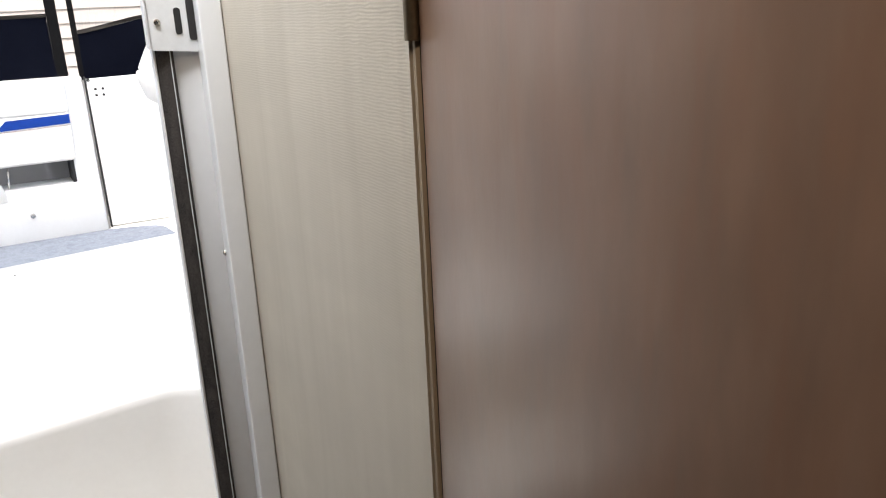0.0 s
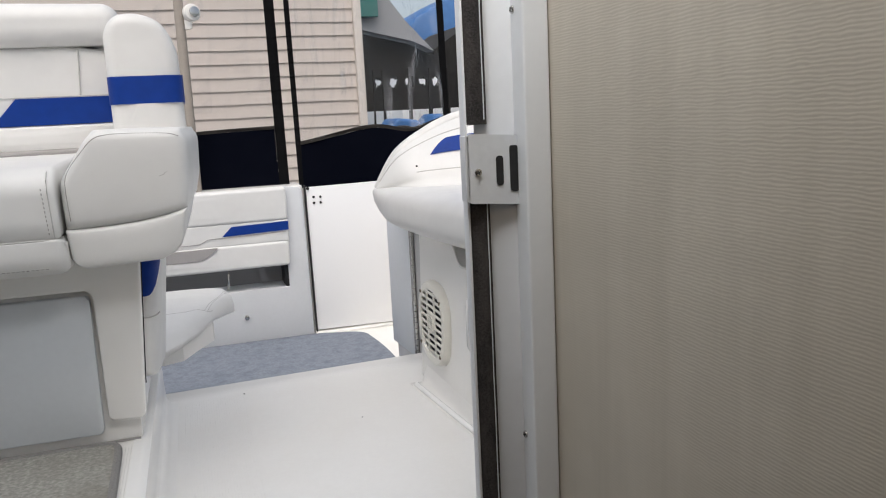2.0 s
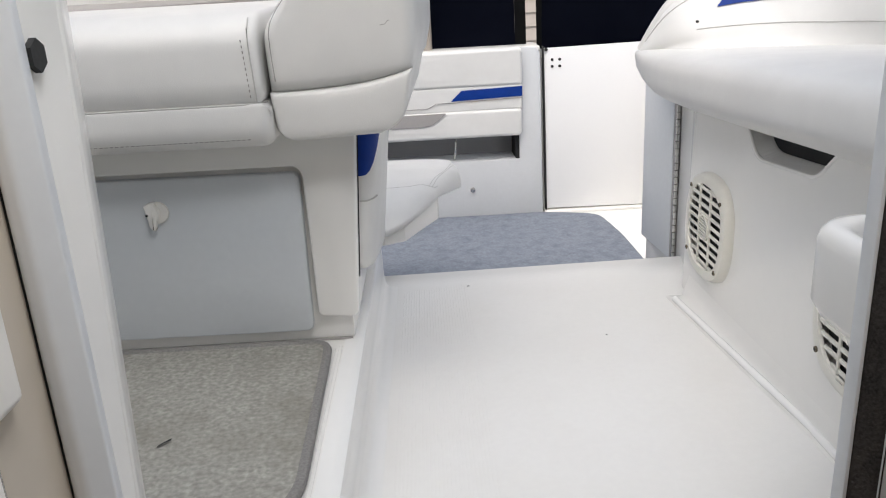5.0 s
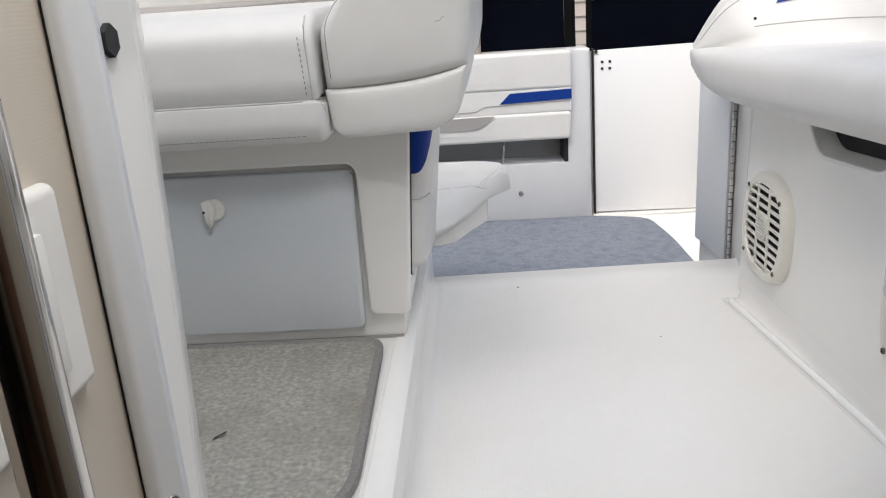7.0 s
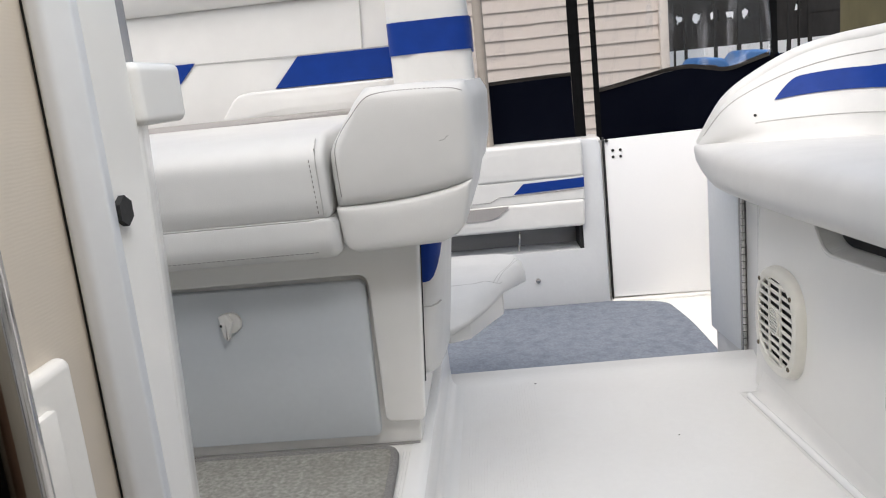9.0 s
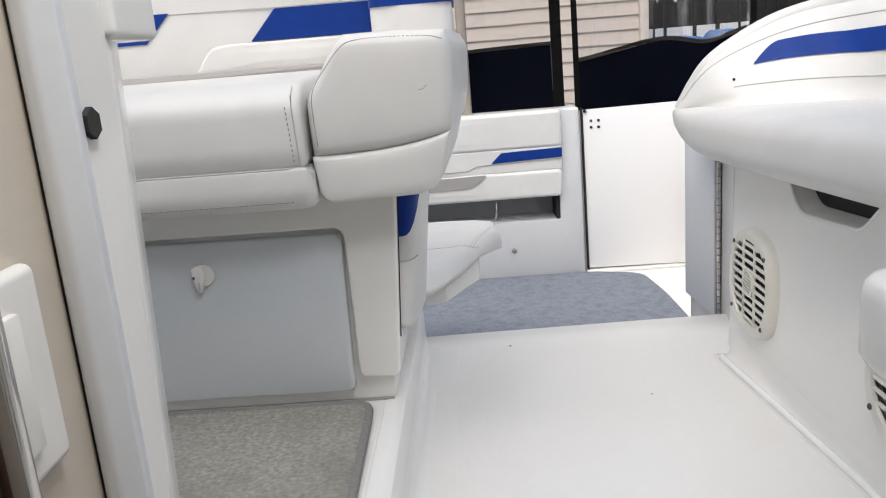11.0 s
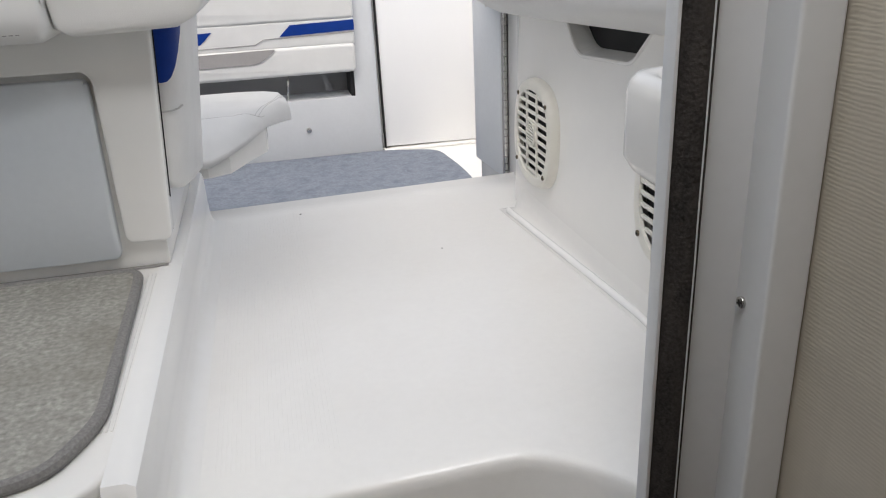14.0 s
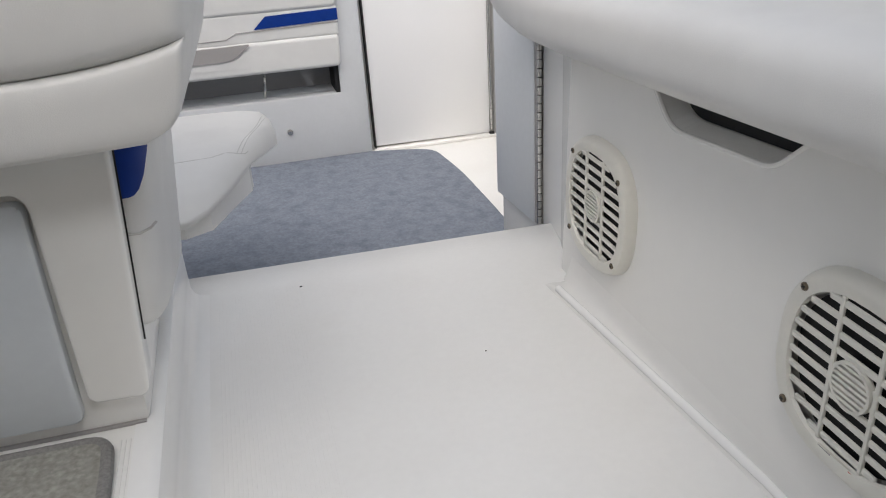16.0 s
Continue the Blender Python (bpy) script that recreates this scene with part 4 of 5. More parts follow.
for line in (((-0.2, 2.700), (0.0, 2.702), (0.045, 2.718), (0.080, 2.752), (0.096, 2.775), (0.104, 2.795)), ((0.082, 2.755), (0.105, 2.85), (0.130, 2.94), (0.148, 3.04)), ((0.090, 2.765), (0.113, 2.86), (0.138, 2.95), (0.154, 3.04))):
    path_ = [on_pad(*along([(x, y, 0) for x, y in line], k / 24).xy) for k in range(25)]
    part("seat_piping", tube(path_, 0.0008, 6), SEAM_PALE, jump)
part("support", prism([(2.47, -0.305), (2.56, -0.305), (2.60, 0.08), (2.47, 0.08)], "x", -0.9, -0.05, 0.01), GEL, jump)


# ---- transom ----
transom = thing("wall_transom", "cream gelcoat transom with a storage slot", "wall", kind="structure")
YT = 3.955
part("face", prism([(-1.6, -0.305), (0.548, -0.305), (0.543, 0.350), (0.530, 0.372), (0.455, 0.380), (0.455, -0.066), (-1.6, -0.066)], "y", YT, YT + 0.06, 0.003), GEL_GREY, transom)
part("upper_face", prism([(-1.6, 0.03), (0.455, 0.03), (0.455, 0.36), (-1.6, 0.36)], "y", YT + 0.02, YT + 0.06), GEL, transom)
# grey back and black end cap paint the shade inside the slot
part("slot_back", box(-1.6, 0.46, YT + 0.16, YT + 0.18, -0.20, 0.12), SMOKE, transom, "back of the storage slot, greyed for the shade inside")
part("slot_floor", box(-1.6, 0.46, YT + 0.05, YT + 0.18, -0.085, -0.068), GEL_COOL, transom)
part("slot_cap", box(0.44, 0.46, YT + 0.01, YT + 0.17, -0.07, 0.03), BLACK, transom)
part("tie_loop", tube([(0.19, YT + 0.05, -0.066), (0.193, YT + 0.03, -0.03), (0.197, YT + 0.035, 0.01), (0.20, YT + 0.05, 0.03)], 0.005, 8), STEEL, transom, "steel loop in the slot")
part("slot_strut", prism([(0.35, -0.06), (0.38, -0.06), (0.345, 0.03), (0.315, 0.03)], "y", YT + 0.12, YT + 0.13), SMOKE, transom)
part("knob", disc((0.257, YT - 0.006, -0.185), (0, -1, 0), 0.0105, 0.012, 18, 0.003), STEEL, transom, "small steel push knob")
pad_ = thing("transom_cushion", "white vinyl transom bolster with blue and grey stripes", "cushion")
part("upper_pad", softprism(rounded([(-1.5, 0.236), (0.468, 0.236), (0.468, 0.381), (-1.5, 0.372)], 0.02), "y", YT - 0.035, YT + 0.02, 0.014, 0.004), VINYL, pad_)
part("middle_pad", softprism(rounded([(-1.5, 0.142), (0.466, 0.142), (0.466, 0.240), (-1.5, 0.240)], 0.008), "y", YT - 0.030, YT + 0.02, 0.008, 0.001), VINYL, pad_)
part("lower_pad", softprism(rounded([(-1.5, 0.036), (0.462, 0.036), (0.465, 0.146), (-1.5, 0.146)], 0.02), "y", YT - 0.036, YT + 0.02, 0.014, 0.004), VINYL, pad_)
part("blue_stripe", prism([(0.184, 0.186), (0.4665, 0.194), (0.4665, 0.232), (0.226, 0.226)], "y", YT - 0.0335, YT - 0.025), VINYL_BLUE, pad_, "blue stripe")
part("blue_stripe", prism([(-0.30, 0.172), (-0.105, 0.176), (-0.06, 0.218), (-0.30, 0.212)], "y", YT - 0.0335, YT - 0.025), VINYL_BLUE, pad_, "blue stripe")
part("grey_inset", prism(rounded([(-0.50, 0.086), (0.10, 0.092), (0.165, 0.142), (-0.50, 0.136)], [0.004, 0.03, 0.01, 0.004]), "y", YT - 0.0425, YT - 0.03), VINYL_GREY, pad_, "grey recessed inset")
part("seam", tube([(-0.5, YT - 0.0325, 0.158), (0.09, YT - 0.0325, 0.162), (0.125, YT - 0.0325, 0.180), (0.466, YT - 0.0325, 0.188)], 0.0016, 6), VINYL_GREY, pad_)

tdoor = thing("door_transom", "flat bright white transom door panel with four dark screws", "door", kind="structure")
dpts = [(0.566, -0.286), (1.012, -0.292), (1.012, 0.372), (0.560, 0.366)]
part("panel", prism(dpts, "y", YT + 0.012, YT + 0.04, 0.003), PANEL, tdoor)
part("gasket", prism([(0.5615, -0.300), (0.5655, -0.290), (0.5595, 0.375), (0.5555, 0.375)], "y", YT + 0.008, YT + 0.045), GAP, tdoor, "black rubber edge seal")
for x in (0.592, 0.622):
    for z in (0.296, 0.322):
        part("screw", disc((x, YT + 0.0105, z), (0, -1, 0), 0.0058, 0.004, 12), GAP, tdoor, "dark screw head")
part("top_snap", disc((0.568, YT + 0.008, 0.362), (0, -1, 0), 0.007, 0.006, 12), GAP, tdoor)
hb = bmesh.new()
for i in range(30):
    bmesh.ops.create_cone(hb, cap_ends=True, segments=8, radius1=0.006, radius2=0.006, depth=0.019, matrix=Matrix.Translation((1.018, YT + 0.008, -0.27 + i * 0.0212)))
part("hinge", hb, STEEL, tdoor, "steel piano hinge")
part("latch_foot", box(1.008, 1.026, YT - 0.006, YT + 0.012, -0.304, -0.288), GAP, tdoor)
setting("trim_sill", box(0.555, 1.05, YT - 0.012, YT + 0.06, -0.3045, -0.2935, 0.003), GEL, "white door sill", "trim")
setting("wall_quarter", box(1.03, 1.30, 2.53, 4.08, -0.305, 0.40, 0.01), GEL, "white cockpit quarter moulding", "wall")
setting("wall_coaming", box(1.0, 1.6, 0.9, 2.53, -0.305, 0.42, 0.02), GEL, "white coaming outboard of the lounge", "wall")
setting("wall_coaming_far", box(-1.75, -1.25, 1.26, 4.3, -0.305, 0.42, 0.02), GEL, "white coaming outboard of the helm", "wall")
setting("trim_transom_cap", box(-1.6, 0.545, YT + 0.015, YT + 0.22, 0.36, 0.378, 0.004), GEL, "white transom cap", "trim")

# ---- canvas enclosure ----
YC = 4.10
canvas = thing("canvas_enclosure", "navy canvas stern curtain with clear vinyl windows", "curtain")


def wavy(u, k):
    return 0.004 * math.sin(u * 9 + k) + 0.003 * math.sin(u * 23 + 2 * k)


def cloth(x0, x1, bottom, top, n=30, m=6, k=0.0, back=0.0):
    rows = []
    for i in range(n + 1):
        x = x0 + (x1 - x0) * i / n
        z0, z1 = bottom(x), top(x)
        rows.append([Vector((x, YC + back + wavy(x, k + j * 0.3) + 0.05 * (z0 + (z1 - z0) * j / m - 0.38), z0 + (z1 - z0) * j / m)) for j in range(m + 1)])
    bm = loft(rows)
    geom = bmesh.ops.solidify(bm, geom=bm.faces[:], thickness=0.004)
    return bm


def low_edge(x):
    return 0.335


def left_win(x):
    return 0.613 + 0.014 * math.sin(x * 3)


def right_win(x):
    d = np.array((-0.03, -0.01, 0.01, 0.03)) + x - 0.572
    return float(np.mean(np.interp(d, (0, 0.12, 0.27, 0.37, 0.447, 0.52, 0.61, 0.70, 0.95), (0.548, 0.571, 0.603, 0.611, 0.594, 0.579, 0.606, 0.632, 0.640))))


part("lower_curtain", cloth(-1.6, 0.462, low_edge, left_win), NAVY, canvas)
part("window_binding", cloth(-1.6, 0.462, left_win, lambda x: left_win(x) + 0.015, back=-0.003), ZIP, canvas)
part("zip_strip", cloth(0.462, 0.507, lambda x: 0.372, lambda x: 1.75, 4, 20), BINDING, canvas, "black vertical zip strip")
part("window", cloth(-1.6, 0.462, lambda x: left_win(x) + 0.012, lambda x: 1.75, 24, 14), VINYL_CLEAR, canvas, "clear vinyl window")
part("lower_curtain", cloth(0.572, 1.50, low_edge, right_win, k=1.0), NAVY, canvas)
part("window_binding", cloth(0.572, 1.26, right_win, lambda x: right_win(x) + 0.017, k=1.0, back=-0.003), ZIP, canvas)
part("zip_strip", cloth(0.550, 0.574, lambda x: 0.355, lambda x: 1.75, 3, 20, k=0.6), BINDING, canvas, "black vertical zip strip")
part("window", cloth(0.574, 1.27, lambda x: right_win(x) + 0.012, lambda x: 1.75, 24, 14, k=1.0), VINYL_CREASED, canvas, "creased clear vinyl window")
part("zip_strip", cloth(1.262, 1.295, lambda x: 0.40, lambda x: 1.75, 3, 20, k=0.3), BINDING, canvas, "black vertical zip strip")
for ob in canvas.children:
    if ob.name.startswith("window") and not ob.name.startswith("window_b"):
        ob.visible_shadow = False

pole = thing("canopy_pole", "tan sleeved canopy pole standing on the transom cap", "pole")
part("tube", tube([(0.103, 4.03, 0.379), (0.103, 4.035, 1.75)], 0.020, 14), TAN, pole)
lamp = thing("deck_light", "small round white deck light on the canopy pole", "lamp")
part("housing", disc((0.152, 4.02, 1.125), (0.5, -1, 0.1), 0.036, 0.035, 24, 0.008), SWITCH, lamp)
part("lens", disc((0.164, 3.999, 1.127), (0.5, -1, 0.1), 0.022, 0.010, 20, 0.003), STEEL, lamp, "dull lens")
part("bracket", box(0.12, 0.15, 4.02, 4.045, 1.06, 1.12, 0.004), SWITCH, lamp)

# ---- companionway doorway ----
setting("wall_bulkhead_side", box(0.476, 1.05, 1.264, 1.285, -0.68, 1.35), GEL, "white bulkhead beside the companionway", "wall")
setting("wall_bulkhead_helm", prism([(-1.3, -0.68), (-0.150, -0.68), (-0.147, 0.10), (-0.125, 0.66), (-0.125, 1.35), (-1.3, 1.35)], "y", 1.2355, 1.285), GEL, "white bulkhead on the helm side", "wall")
setting("wall_bulkhead_over", box(-0.150, 0.470, 1.235, 1.285, 1.22, 1.35), GEL, "white bulkhead over the companionway", "wall")
setting("floor_sill", box(-0.155, 0.470, 1.20, 1.29, -0.62, -0.198), GEL, "companionway sill", "floor")

jamb = thing("door_frame", "grey-white alloy companionway frame with pile weatherstrip", "door frame", kind="structure")
# lock side: flange, channel, weatherstrip
part("flange", prism(rounded([(0.4175, 1.264), (0.4130, 1.238), (0.4110, 1.206), (0.4395, 1.2055), (0.4425, 1.264)], 0.003), "z", -0.198, 1.22), ALLOY, jamb)
part("channel", prism([(0.372, 1.252), (0.414, 1.240), (0.445, 1.255), (0.445, 1.282), (0.384, 1.282)], "z", -0.198, 1.22, 0.002), ALLOY, jamb)
part("weatherstrip", prism(rounded([(0.3605, 1.256), (0.364, 1.246), (0.374, 1.238), (0.3815, 1.2385), (0.3845, 1.245), (0.376, 1.262), (0.363, 1.262)], 0.004), "z", -0.198, 0.585), FELT, jamb, "dark pile weatherstrip")
part("weatherstrip", prism(rounded([(0.3605, 1.256), (0.364, 1.246), (0.374, 1.238), (0.3815, 1.2385), (0.3845, 1.245), (0.376, 1.262), (0.363, 1.262)], 0.004), "z", 0.655, 1.22), FELT, jamb, "dark pile weatherstrip")
for z0, z1 in ((-0.19, 0.578), (0.66, 1.2)):
    part("strip_edge", tube([(0.3788 + 0.0008 * noise.noise(Vector((0, 0, z * 14))), 1.2386, z) for z in np.linspace(z0, z1, 40)], 0.0008, 6), ALLOY_DULL, jamb, "pale edge of the strip's backing")
part("strip_holder", box(0.3600, 0.3630, 1.247, 1.262, -0.198, 1.22, 0.001), ALLOY, jamb, "alloy edge behind the weatherstrip")
strike = part("strike_plate", prism(rounded([(0.357, 0.574), (0.420, 0.569), (0.420, 0.642), (0.357, 0.646)], 0.004), "y", 1.2320, 1.2350), ALLOY_DULL, jamb, "alloy strike plate")
part("strike_lip", prism(rounded([(0.3545, 0.576), (0.358, 0.576), (0.358, 0.644), (0.3545, 0.644)], 0.001), "y", 1.2320, 1.248), ALLOY_DULL, jamb)
part("strike_slot", prism(rounded([(0.388, 0.591), (0.396, 0.591), (0.396, 0.622), (0.388, 0.622)], 0.0040), "y", 1.2312, 1.2335), BLACK, strike)
part("strike_slot", prism(rounded([(0.4035, 0.584), (0.4125, 0.583), (0.4125, 0.632), (0.4035, 0.632)], 0.003), "y", 1.2310, 1.2335), BLACK, strike)
screw(strike, (0.3675, 1.2310, 0.606), (0, -1, 0), 0.0040)
for z in (0.310, 0.769, -0.10, 1.12):
    screw(jamb, (0.4115, 1.2320, z), (-1, -0.06, 0), 0.0042)
# hinge side
part("flange_far", prism(rounded([(-0.1308, 1.190), (-0.128, 1.186), (-0.1200, 1.1855), (-0.1098, 1.198), (-0.1118, 1.204), (-0.1245, 1.2350), (-0.1308, 1.2355)], [0.001, 0.002, 0.003, 0.002, 0.002, 0.001, 0.001]), "z", -0.198, 1.22), ALLOY, jamb)
screw(jamb, (-0.1152, 1.1908, 0.345), (0.78, -0.62, 0), 0.0042)
part("gasket", prism([(-0.1318, 1.1895), (-0.1310, 1.1895), (-0.1310, 1.234), (-0.1318, 1.234)], "z", -0.198, 1.22), GAP, jamb, "thin dark seal")

# moulded column outside, on the helm side
column = thing("wall_column", "cream moulded dash column with a stepped ledge", "wall", kind="structure")
shaft_ring = rounded([(-0.30, 1.285), (-0.1245, 1.285), (-0.1270, 1.300), (-0.139, 1.335), (-0.160, 1.37), (-0.30, 1.37)], 0.008)
part("shaft", loft([[Vector((x - (0.66 - z) * 0.039 * (x > -0.25), y, z)) for x, y in shaft_ring] for z in (0.10, 0.38, 0.66)], closed=True, caps=True), GEL, column)
part("ledge", soft(-0.36, -0.119, 1.285, 1.36, 0.659, 0.700, 0.006), GEL, column, "rounded ledge on the column")
part("upper_shaft", box(-0.36, -0.150, 1.285, 1.36, 0.69, 1.30, 0.006), SMOKE, column, "grey acrylic side of the dash")
part("finger_hole", disc((-0.1247, 1.2445, 0.611), (1, 0, 0), 0.0095, 0.004, 6), GAP, column, "dark hexagonal recess")

# ---- cabin ----
setting("wall_cabin_side", prism([(0.4475, 0.742), (0.4405, 1.2085), (0.4435, 1.262), (0.53, 1.262), (0.53, 0.742)], "z", -0.60, 1.32), PAPER, "beige ribbed wall covering in the cabin", "wall")
setting("wall_cabin_helm", box(-0.19, -0.1320, 0.985, 1.2345, -0.60, 1.32), PAPER_LIT, "beige ribbed wall covering beside the companionway", "wall")
# unseen closing walls, added in dark timber so the chrome pole mirrors black
setting("wall_cabin_far", box(-0.95, -0.19, 1.10, 1.14, -0.60, 1.32), DARK_WOOD, "unseen dark timber partition, mirrored in the grab pole", "wall")
setting("wall_cabin_back", box(-0.95, 1.0, -1.36, -1.30, -0.60, 1.32), DARK_WOOD, "unseen dark timber end wall, mirrored in the grab pole", "wall")
setting("wall_cabin_port", box(0.86, 0.90, -1.30, 1.26, -0.60, 1.32), PAPER, "beige cabin side", "wall")
setting("wall_cabin_starboard", box(-0.95, -0.90, -1.30, 1.10, -0.60, 1.32), DARK_WOOD, "unseen dark timber side wall, mirrored in the grab pole", "wall")
# opening left for the added cabin fill; no hatch is in view
headliner = box(-0.95, 0.92, 1.18, 1.29, 1.32, 1.36)
for b in ((-0.95, 0.92, -1.36, 0.80), (-0.95, 0.02, 0.80, 1.18), (0.41, 0.92, 0.80, 1.18)):
    piece = box(*b, 1.32, 1.36)
    me_ = bpy.data.meshes.new("piece")
    piece.to_mesh(me_)
    headliner.from_mesh(me_)
    bpy.data.meshes.remove(me_)
setting("ceiling", headliner, CABIN, "pale cabin headliner with an unseen opening for the added fill", "ceiling")
clamp = thing("cabin_lamp", "small round cabin ceiling lamp", "lamp")
part("rim", disc((0.0, 0.08, 1.317), (0, 0, 1), 0.085, 0.012, 28, 0.003), CHROME, clamp)
setting("wall_head_frame", box(0.4575, 0.50, -1.30, 0.10, -0.60, 1.32), PAPER, "beige cabin wall beyond the door", "wall")
setting("wall_head_over", box(0.4575, 0.50, 0.10, 0.742, 1.27, 1.32), PAPER, "beige cabin wall over the door", "wall")

hdoor = thing("door_head", "closed satin brown wooden cabin door", "door", kind="structure")
part("leaf", box(0.451, 0.48, 0.11, 0.7330, -0.58, 1.265, 0.003), WOOD, hdoor)
part("stile_gap", box(0.453, 0.470, 0.7332, 0.7358, -0.58, 1.265), GAP, hdoor)
part("edge_strip", box(0.4490, 0.480, 0.7360, 0.7415, -0.58, 1.30, 0.003), WOOD_PALE, hdoor, "pale wooden door post")
for z0 in (0.589, -0.30):
    h = part("hinge", tube([(0.4480, 0.7370, z0), (0.4480, 0.7370, z0 + 0.099)], 0.0058, 12), BRASS, hdoor, "dull bronze butt hinge")
    for dz in (0.033, 0.066):
        part("knuckle_gap", tube([(0.4480, 0.7370, z0 + dz - 0.0006), (0.4480, 0.7370, z0 + dz + 0.0006)], 0.0061, 12), GAP, h)

rail = thing("grab_pole", "polished chrome grab pole beside the switch", "pole")
part("tube", tube([(-0.079, 1.030, -0.598), (-0.079, 1.030, 1.318)], 0.0115, 24), CHROME, rail)
part("foot_flange", disc((-0.079, 1.030, -0.594), (0, 0, 1), 0.03, 0.010, 24, 0.003), CHROME, rail)

sw = thing("light_switch", "white double rocker light switch plate", "switch")
part("plate", soft(-0.1338, -0.1225, 1.046, 1.154, 0.448, 0.552, 0.010, 0.0, 4), SWITCH, sw)
for y0 in (1.075, 1.1015):
    part("rocker", box(-0.1245, -0.1185, y0, y0 + 0.0245, 0.466, 0.534, 0.0015), SWITCH, sw)

# ---- outside ----
setting("water", box(-120, 120, -120, 120, -1.2, -1.0), WATER, "dark harbour water", "water")
hull = thing("wall_hull", "white hull sides below the deck", "wall", kind="structure")
part("stern", box(-1.75, 1.6, 4.25, 4.33, -1.0, 0.36), GEL, hull)
part("topside", box(1.58, 1.66, 0.5, 4.33, -1.0, 0.40), GEL, hull)

house = thing("boathouse", "cream clapboard boathouse wall beside the dock", "building")
YH = 7.6
XE = 1.66
part("wall", box(-8, XE - 0.02, YH + 0.03, YH + 0.25, -1.0, 2.36), SIDING, house)
part("corner_trim", box(XE - 0.07, XE, YH - 0.03, YH + 0.25, -1.0, 2.36, 0.004), TRIM, house)
board_rows = []
for k in range(161):
    x = -8.0 + (XE - 0.072 + 8.0) * k / 160
    d, e = 0.0035 * noise.noise(Vector((x * 3.1, 0, 0))) + 0.002 * noise.noise(Vector((x * 9, 4, 0))), 0.003 * noise.noise(Vector((x * 2.3, 9, 0)))
    board_rows.append([Vector((x, 0, d)), Vector((x, -0.020 + e, d)), Vector((x, -0.004, 0.118)), Vector((x, 0, 0.118))])
board = loft(board_rows, closed=True, caps=True)
first = part("siding_board", board, SIDING, house)
first.location = (0, YH + 0.03, -0.9)
for i in range(1, 28):
    b = first.copy()
    scene.collection.objects.link(b)
    b.location = (0, YH + 0.03, -0.9 + i * 0.114)
    b.rotation_euler = (0, random.uniform(-0.0006, 0.0006), 0)

part("roof", prism([(YH - 0.18, 2.34), (YH - 0.18, 2.42), (YH + 2.6, 3.1), (YH + 2.6, 3.0)], "x", -8.2, XE + 0.2), DARK_WOOD, house, "dark shingle roof edge")

shed = thing("dock_shed", "dark timber boat shed with a row of small ragged openings", "building")
YS = 14.0
part("front_wall", box(2.4, 9.0, YS, YS + 0.1, 0.72, 1.10), DARK_WOOD, shed)
part("front_wall", prism([(2.4, 1.30), (9.0, 1.30), (9.0, 1.55), (4.25, 1.66), (3.88, 1.84), (3.0, 2.04), (2.4, 2.2)], "y", YS, YS + 0.1), DARK_WOOD, shed)
edges = [2.4, 3.27, 3.37, 3.52, 3.66, 3.79, 3.93, 4.05, 4.17, 4.29, 4.40, 5.1, 5.2, 9.0]
for k in range(0, len(edges), 2):
    a, b = edges[k], edges[k + 1]
    ragged = [(a + random.uniform(-0.02, 0.02), 1.09 + 0.22 * i / 5) for i in range(6)] + [(b + random.uniform(-0.02, 0.02), 1.31 - 0.22 * i / 5) for i in range(6)]
    part("wall_pier", prism(ragged, "y", YS, YS + 0.1), DARK_WOOD, shed)
for k in range(1, len(edges) - 1, 2):
    a, b = edges[k], edges[k + 1]
    n_ = 7
    fringe = [(a - 0.02 + (b - a + 0.04) * i / n_, 1.09 + random.choice((0.015, 0.03, 0.07))) for i in range(n_ + 1)]
    part("window_sill", prism([(a - 0.02, 1.08), *fringe, (b + 0.02, 1.08)], "y", YS - 0.01, YS + 0.09), DARK_WOOD, shed)
    fringe = [(a - 0.02 + (b - a + 0.04) * i / n_, 1.30 - random.choice((0.01, 0.035, 0.06))) for i in range(n_ + 1)]
    part("window_head", prism([(a - 0.02, 1.32), *fringe, (b + 0.02, 1.32)], "y", YS - 0.01, YS + 0.09), DARK_WOOD, shed)
part("gable", prism([(2.4, 2.22), (3.0, 2.06), (3.88, 1.86), (4.25, 1.69), (3.77, 2.20), (3.46, 2.60), (2.9, 3.3), (2.4, 3.4)], "y", YS - 0.3, YS + 0.3), SMOKE, shed, "pale grey gable end")
part("hoarding", box(2.5, 3.26, YS - 0.5, YS - 0.35, 2.25, 3.4), ROOF_GREEN, shed, "teal painted board")
for k, x in enumerate((2.7, 3.12, 3.34, 3.75, 4.1, 4.55, 4.83, 5.05, 5.32, 5.9, 6.5, 7.3)):
    y0, w, d = YS - 0.4 + 0.1 * (k % 3), random.uniform(0.010, 0.035), random.uniform(-0.10, 0.10)
    part("pier_post", prism([(x - w, -1.0), (x + w, -1.0), (x + w * 0.8 + d, 1.4), (x - w * 0.8 + d, 1.4)], "y", y0, y0 + 0.06), DARK_WOOD, shed)
part("dock_deck", box(2.0, 12, YS - 1.5, YS + 1.5, -0.75, -0.45), DARK_WOOD, shed)
part("side_roof", prism([(4.4, 1.75), (5.2, 2.25), (9.0, 2.1), (9.0, 1.5), (4.4, 1.45)], "y", YS + 0.2, YS + 3), DARK_WOOD, shed, "dark lean-to roof")
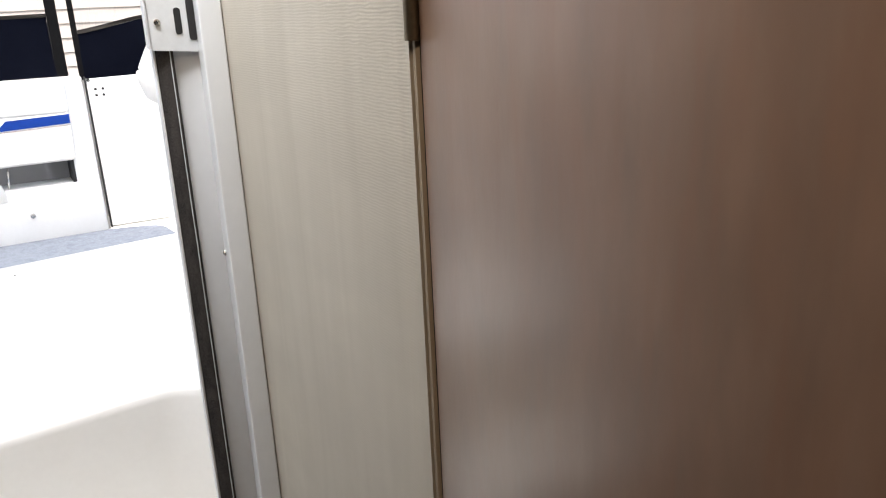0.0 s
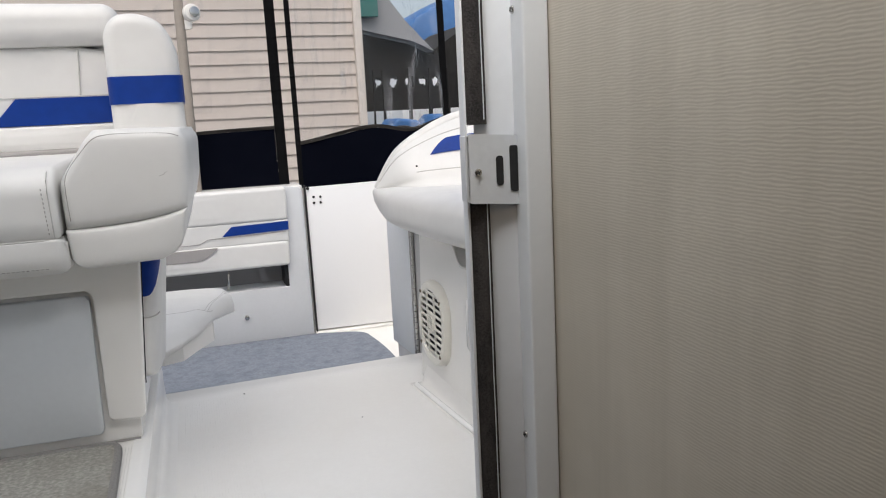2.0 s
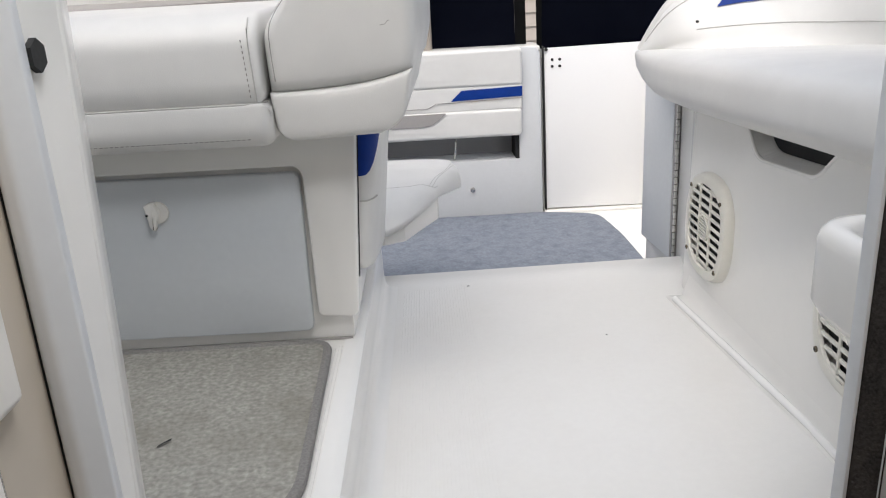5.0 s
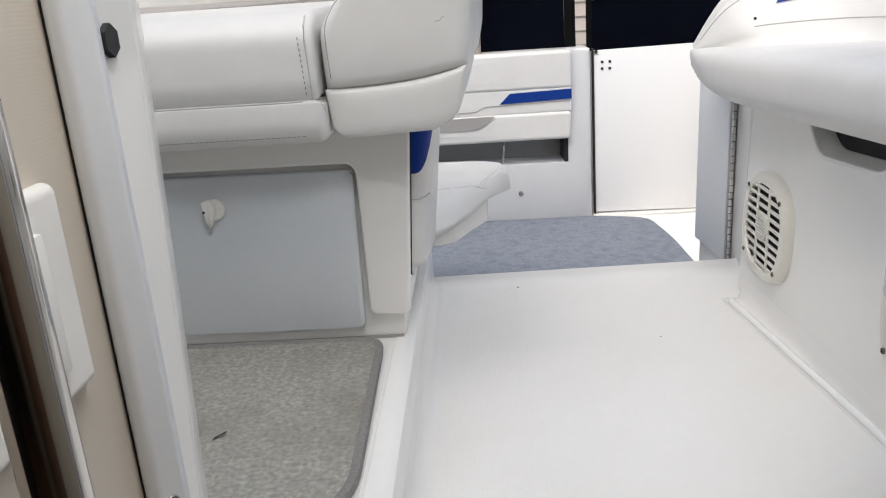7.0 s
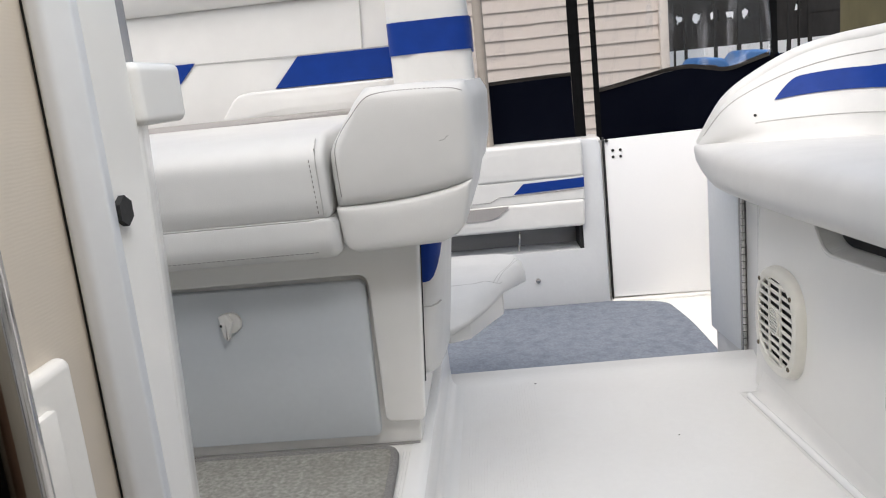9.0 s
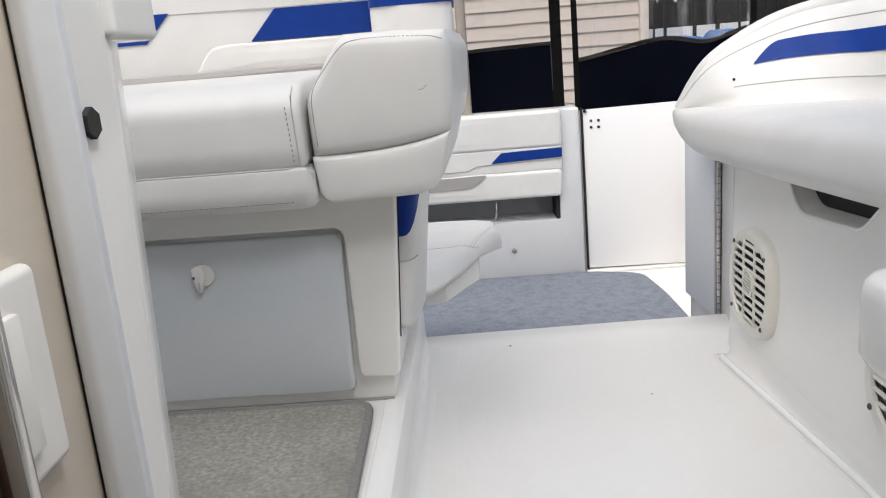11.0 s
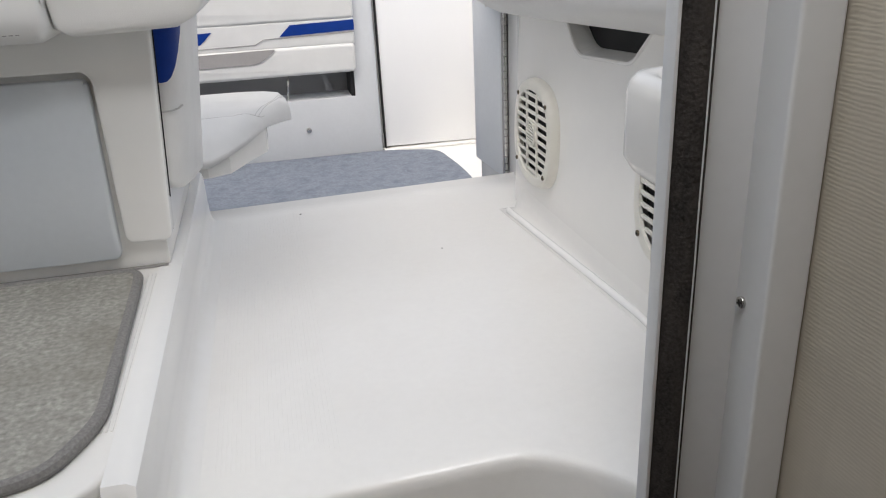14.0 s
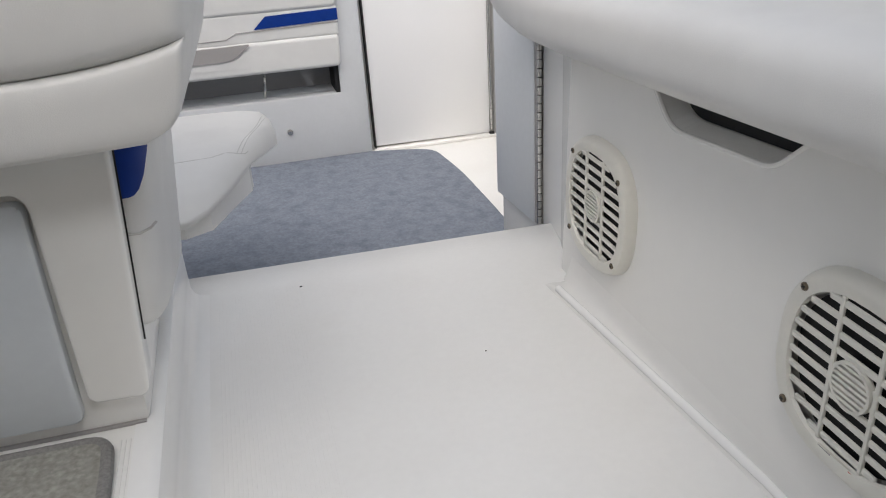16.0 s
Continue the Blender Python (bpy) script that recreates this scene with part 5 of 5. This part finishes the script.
tarp_roof = thing("covered_boat", "large boat under a bright blue tarpaulin roof", "boat")
part("tarpaulin", prism([(5.0, 1.9), (8.6, 1.9), (8.6, 3.6), (7.2, 3.75), (6.2, 3.25), (5.5, 2.9)], "y", 19.0, 24.0, 0.1), TARP, tarp_roof, "bright blue tarpaulin")
part("hull", prism([(5.2, -0.95), (8.4, -0.95), (8.6, 1.9), (5.0, 1.9)], "y", 19.2, 23.8, 0.1), HULL, tarp_roof)
for i, (x, y, w, z1) in enumerate(((3.30, 12.3, 0.40, 0.55), (4.10, 12.7, 0.50, 0.59), (5.15, 12.4, 0.56, 0.61), (6.4, 12.9, 0.66, 0.58))):
    boat = thing("moored_boat", "distant moored boat under a blue tarpaulin", "boat", "moored boats")
    part("hull", softprism(rounded([(x - w, -0.95), (x + w, -0.95), (x + w * 1.1, 0.12), (x - w * 1.1, 0.12)], 0.12), "y", y, y + 1.0, 0.06), HULL, boat)
    part("tarpaulin", softprism(rounded([(x - w * 1.1, 0.10), (x + w * 1.1, 0.10), (x + w * 0.6, z1), (x - w * 0.3, z1 + 0.05)], 0.08), "y", y + 0.05, y + 0.9, 0.05), TARP, boat, "blue tarpaulin")
dinghy = thing("dark_dinghy", "dark covered dinghy at the far dock", "boat")
part("cover", softprism(rounded([(2.75, -0.95), (3.45, -0.95), (3.4, 0.2), (3.15, 0.5), (2.95, 0.48), (2.75, 0.25)], 0.1), "y", 11.4, 11.9, 0.08), DARK_WOOD, dinghy)

pile = thing("piling", "mossy weathered dock piling", "piling")
rows = []
for i in range(22):
    z = -1.1 + i * 0.15
    rows.append([Vector((2.02 + math.cos(t) * (0.15 + 0.012 * noise.noise(Vector((math.cos(t) * 2, math.sin(t) * 2, z * 1.3)))), 4.85 + math.sin(t) * (0.15 + 0.012 * noise.noise(Vector((math.cos(t) * 2 + 5, math.sin(t) * 2, z * 1.3)))), z)) for t in [2 * math.pi * k / 28 for k in range(28)]])
part("log", loft(rows, closed=True, caps=True), PILE, pile)
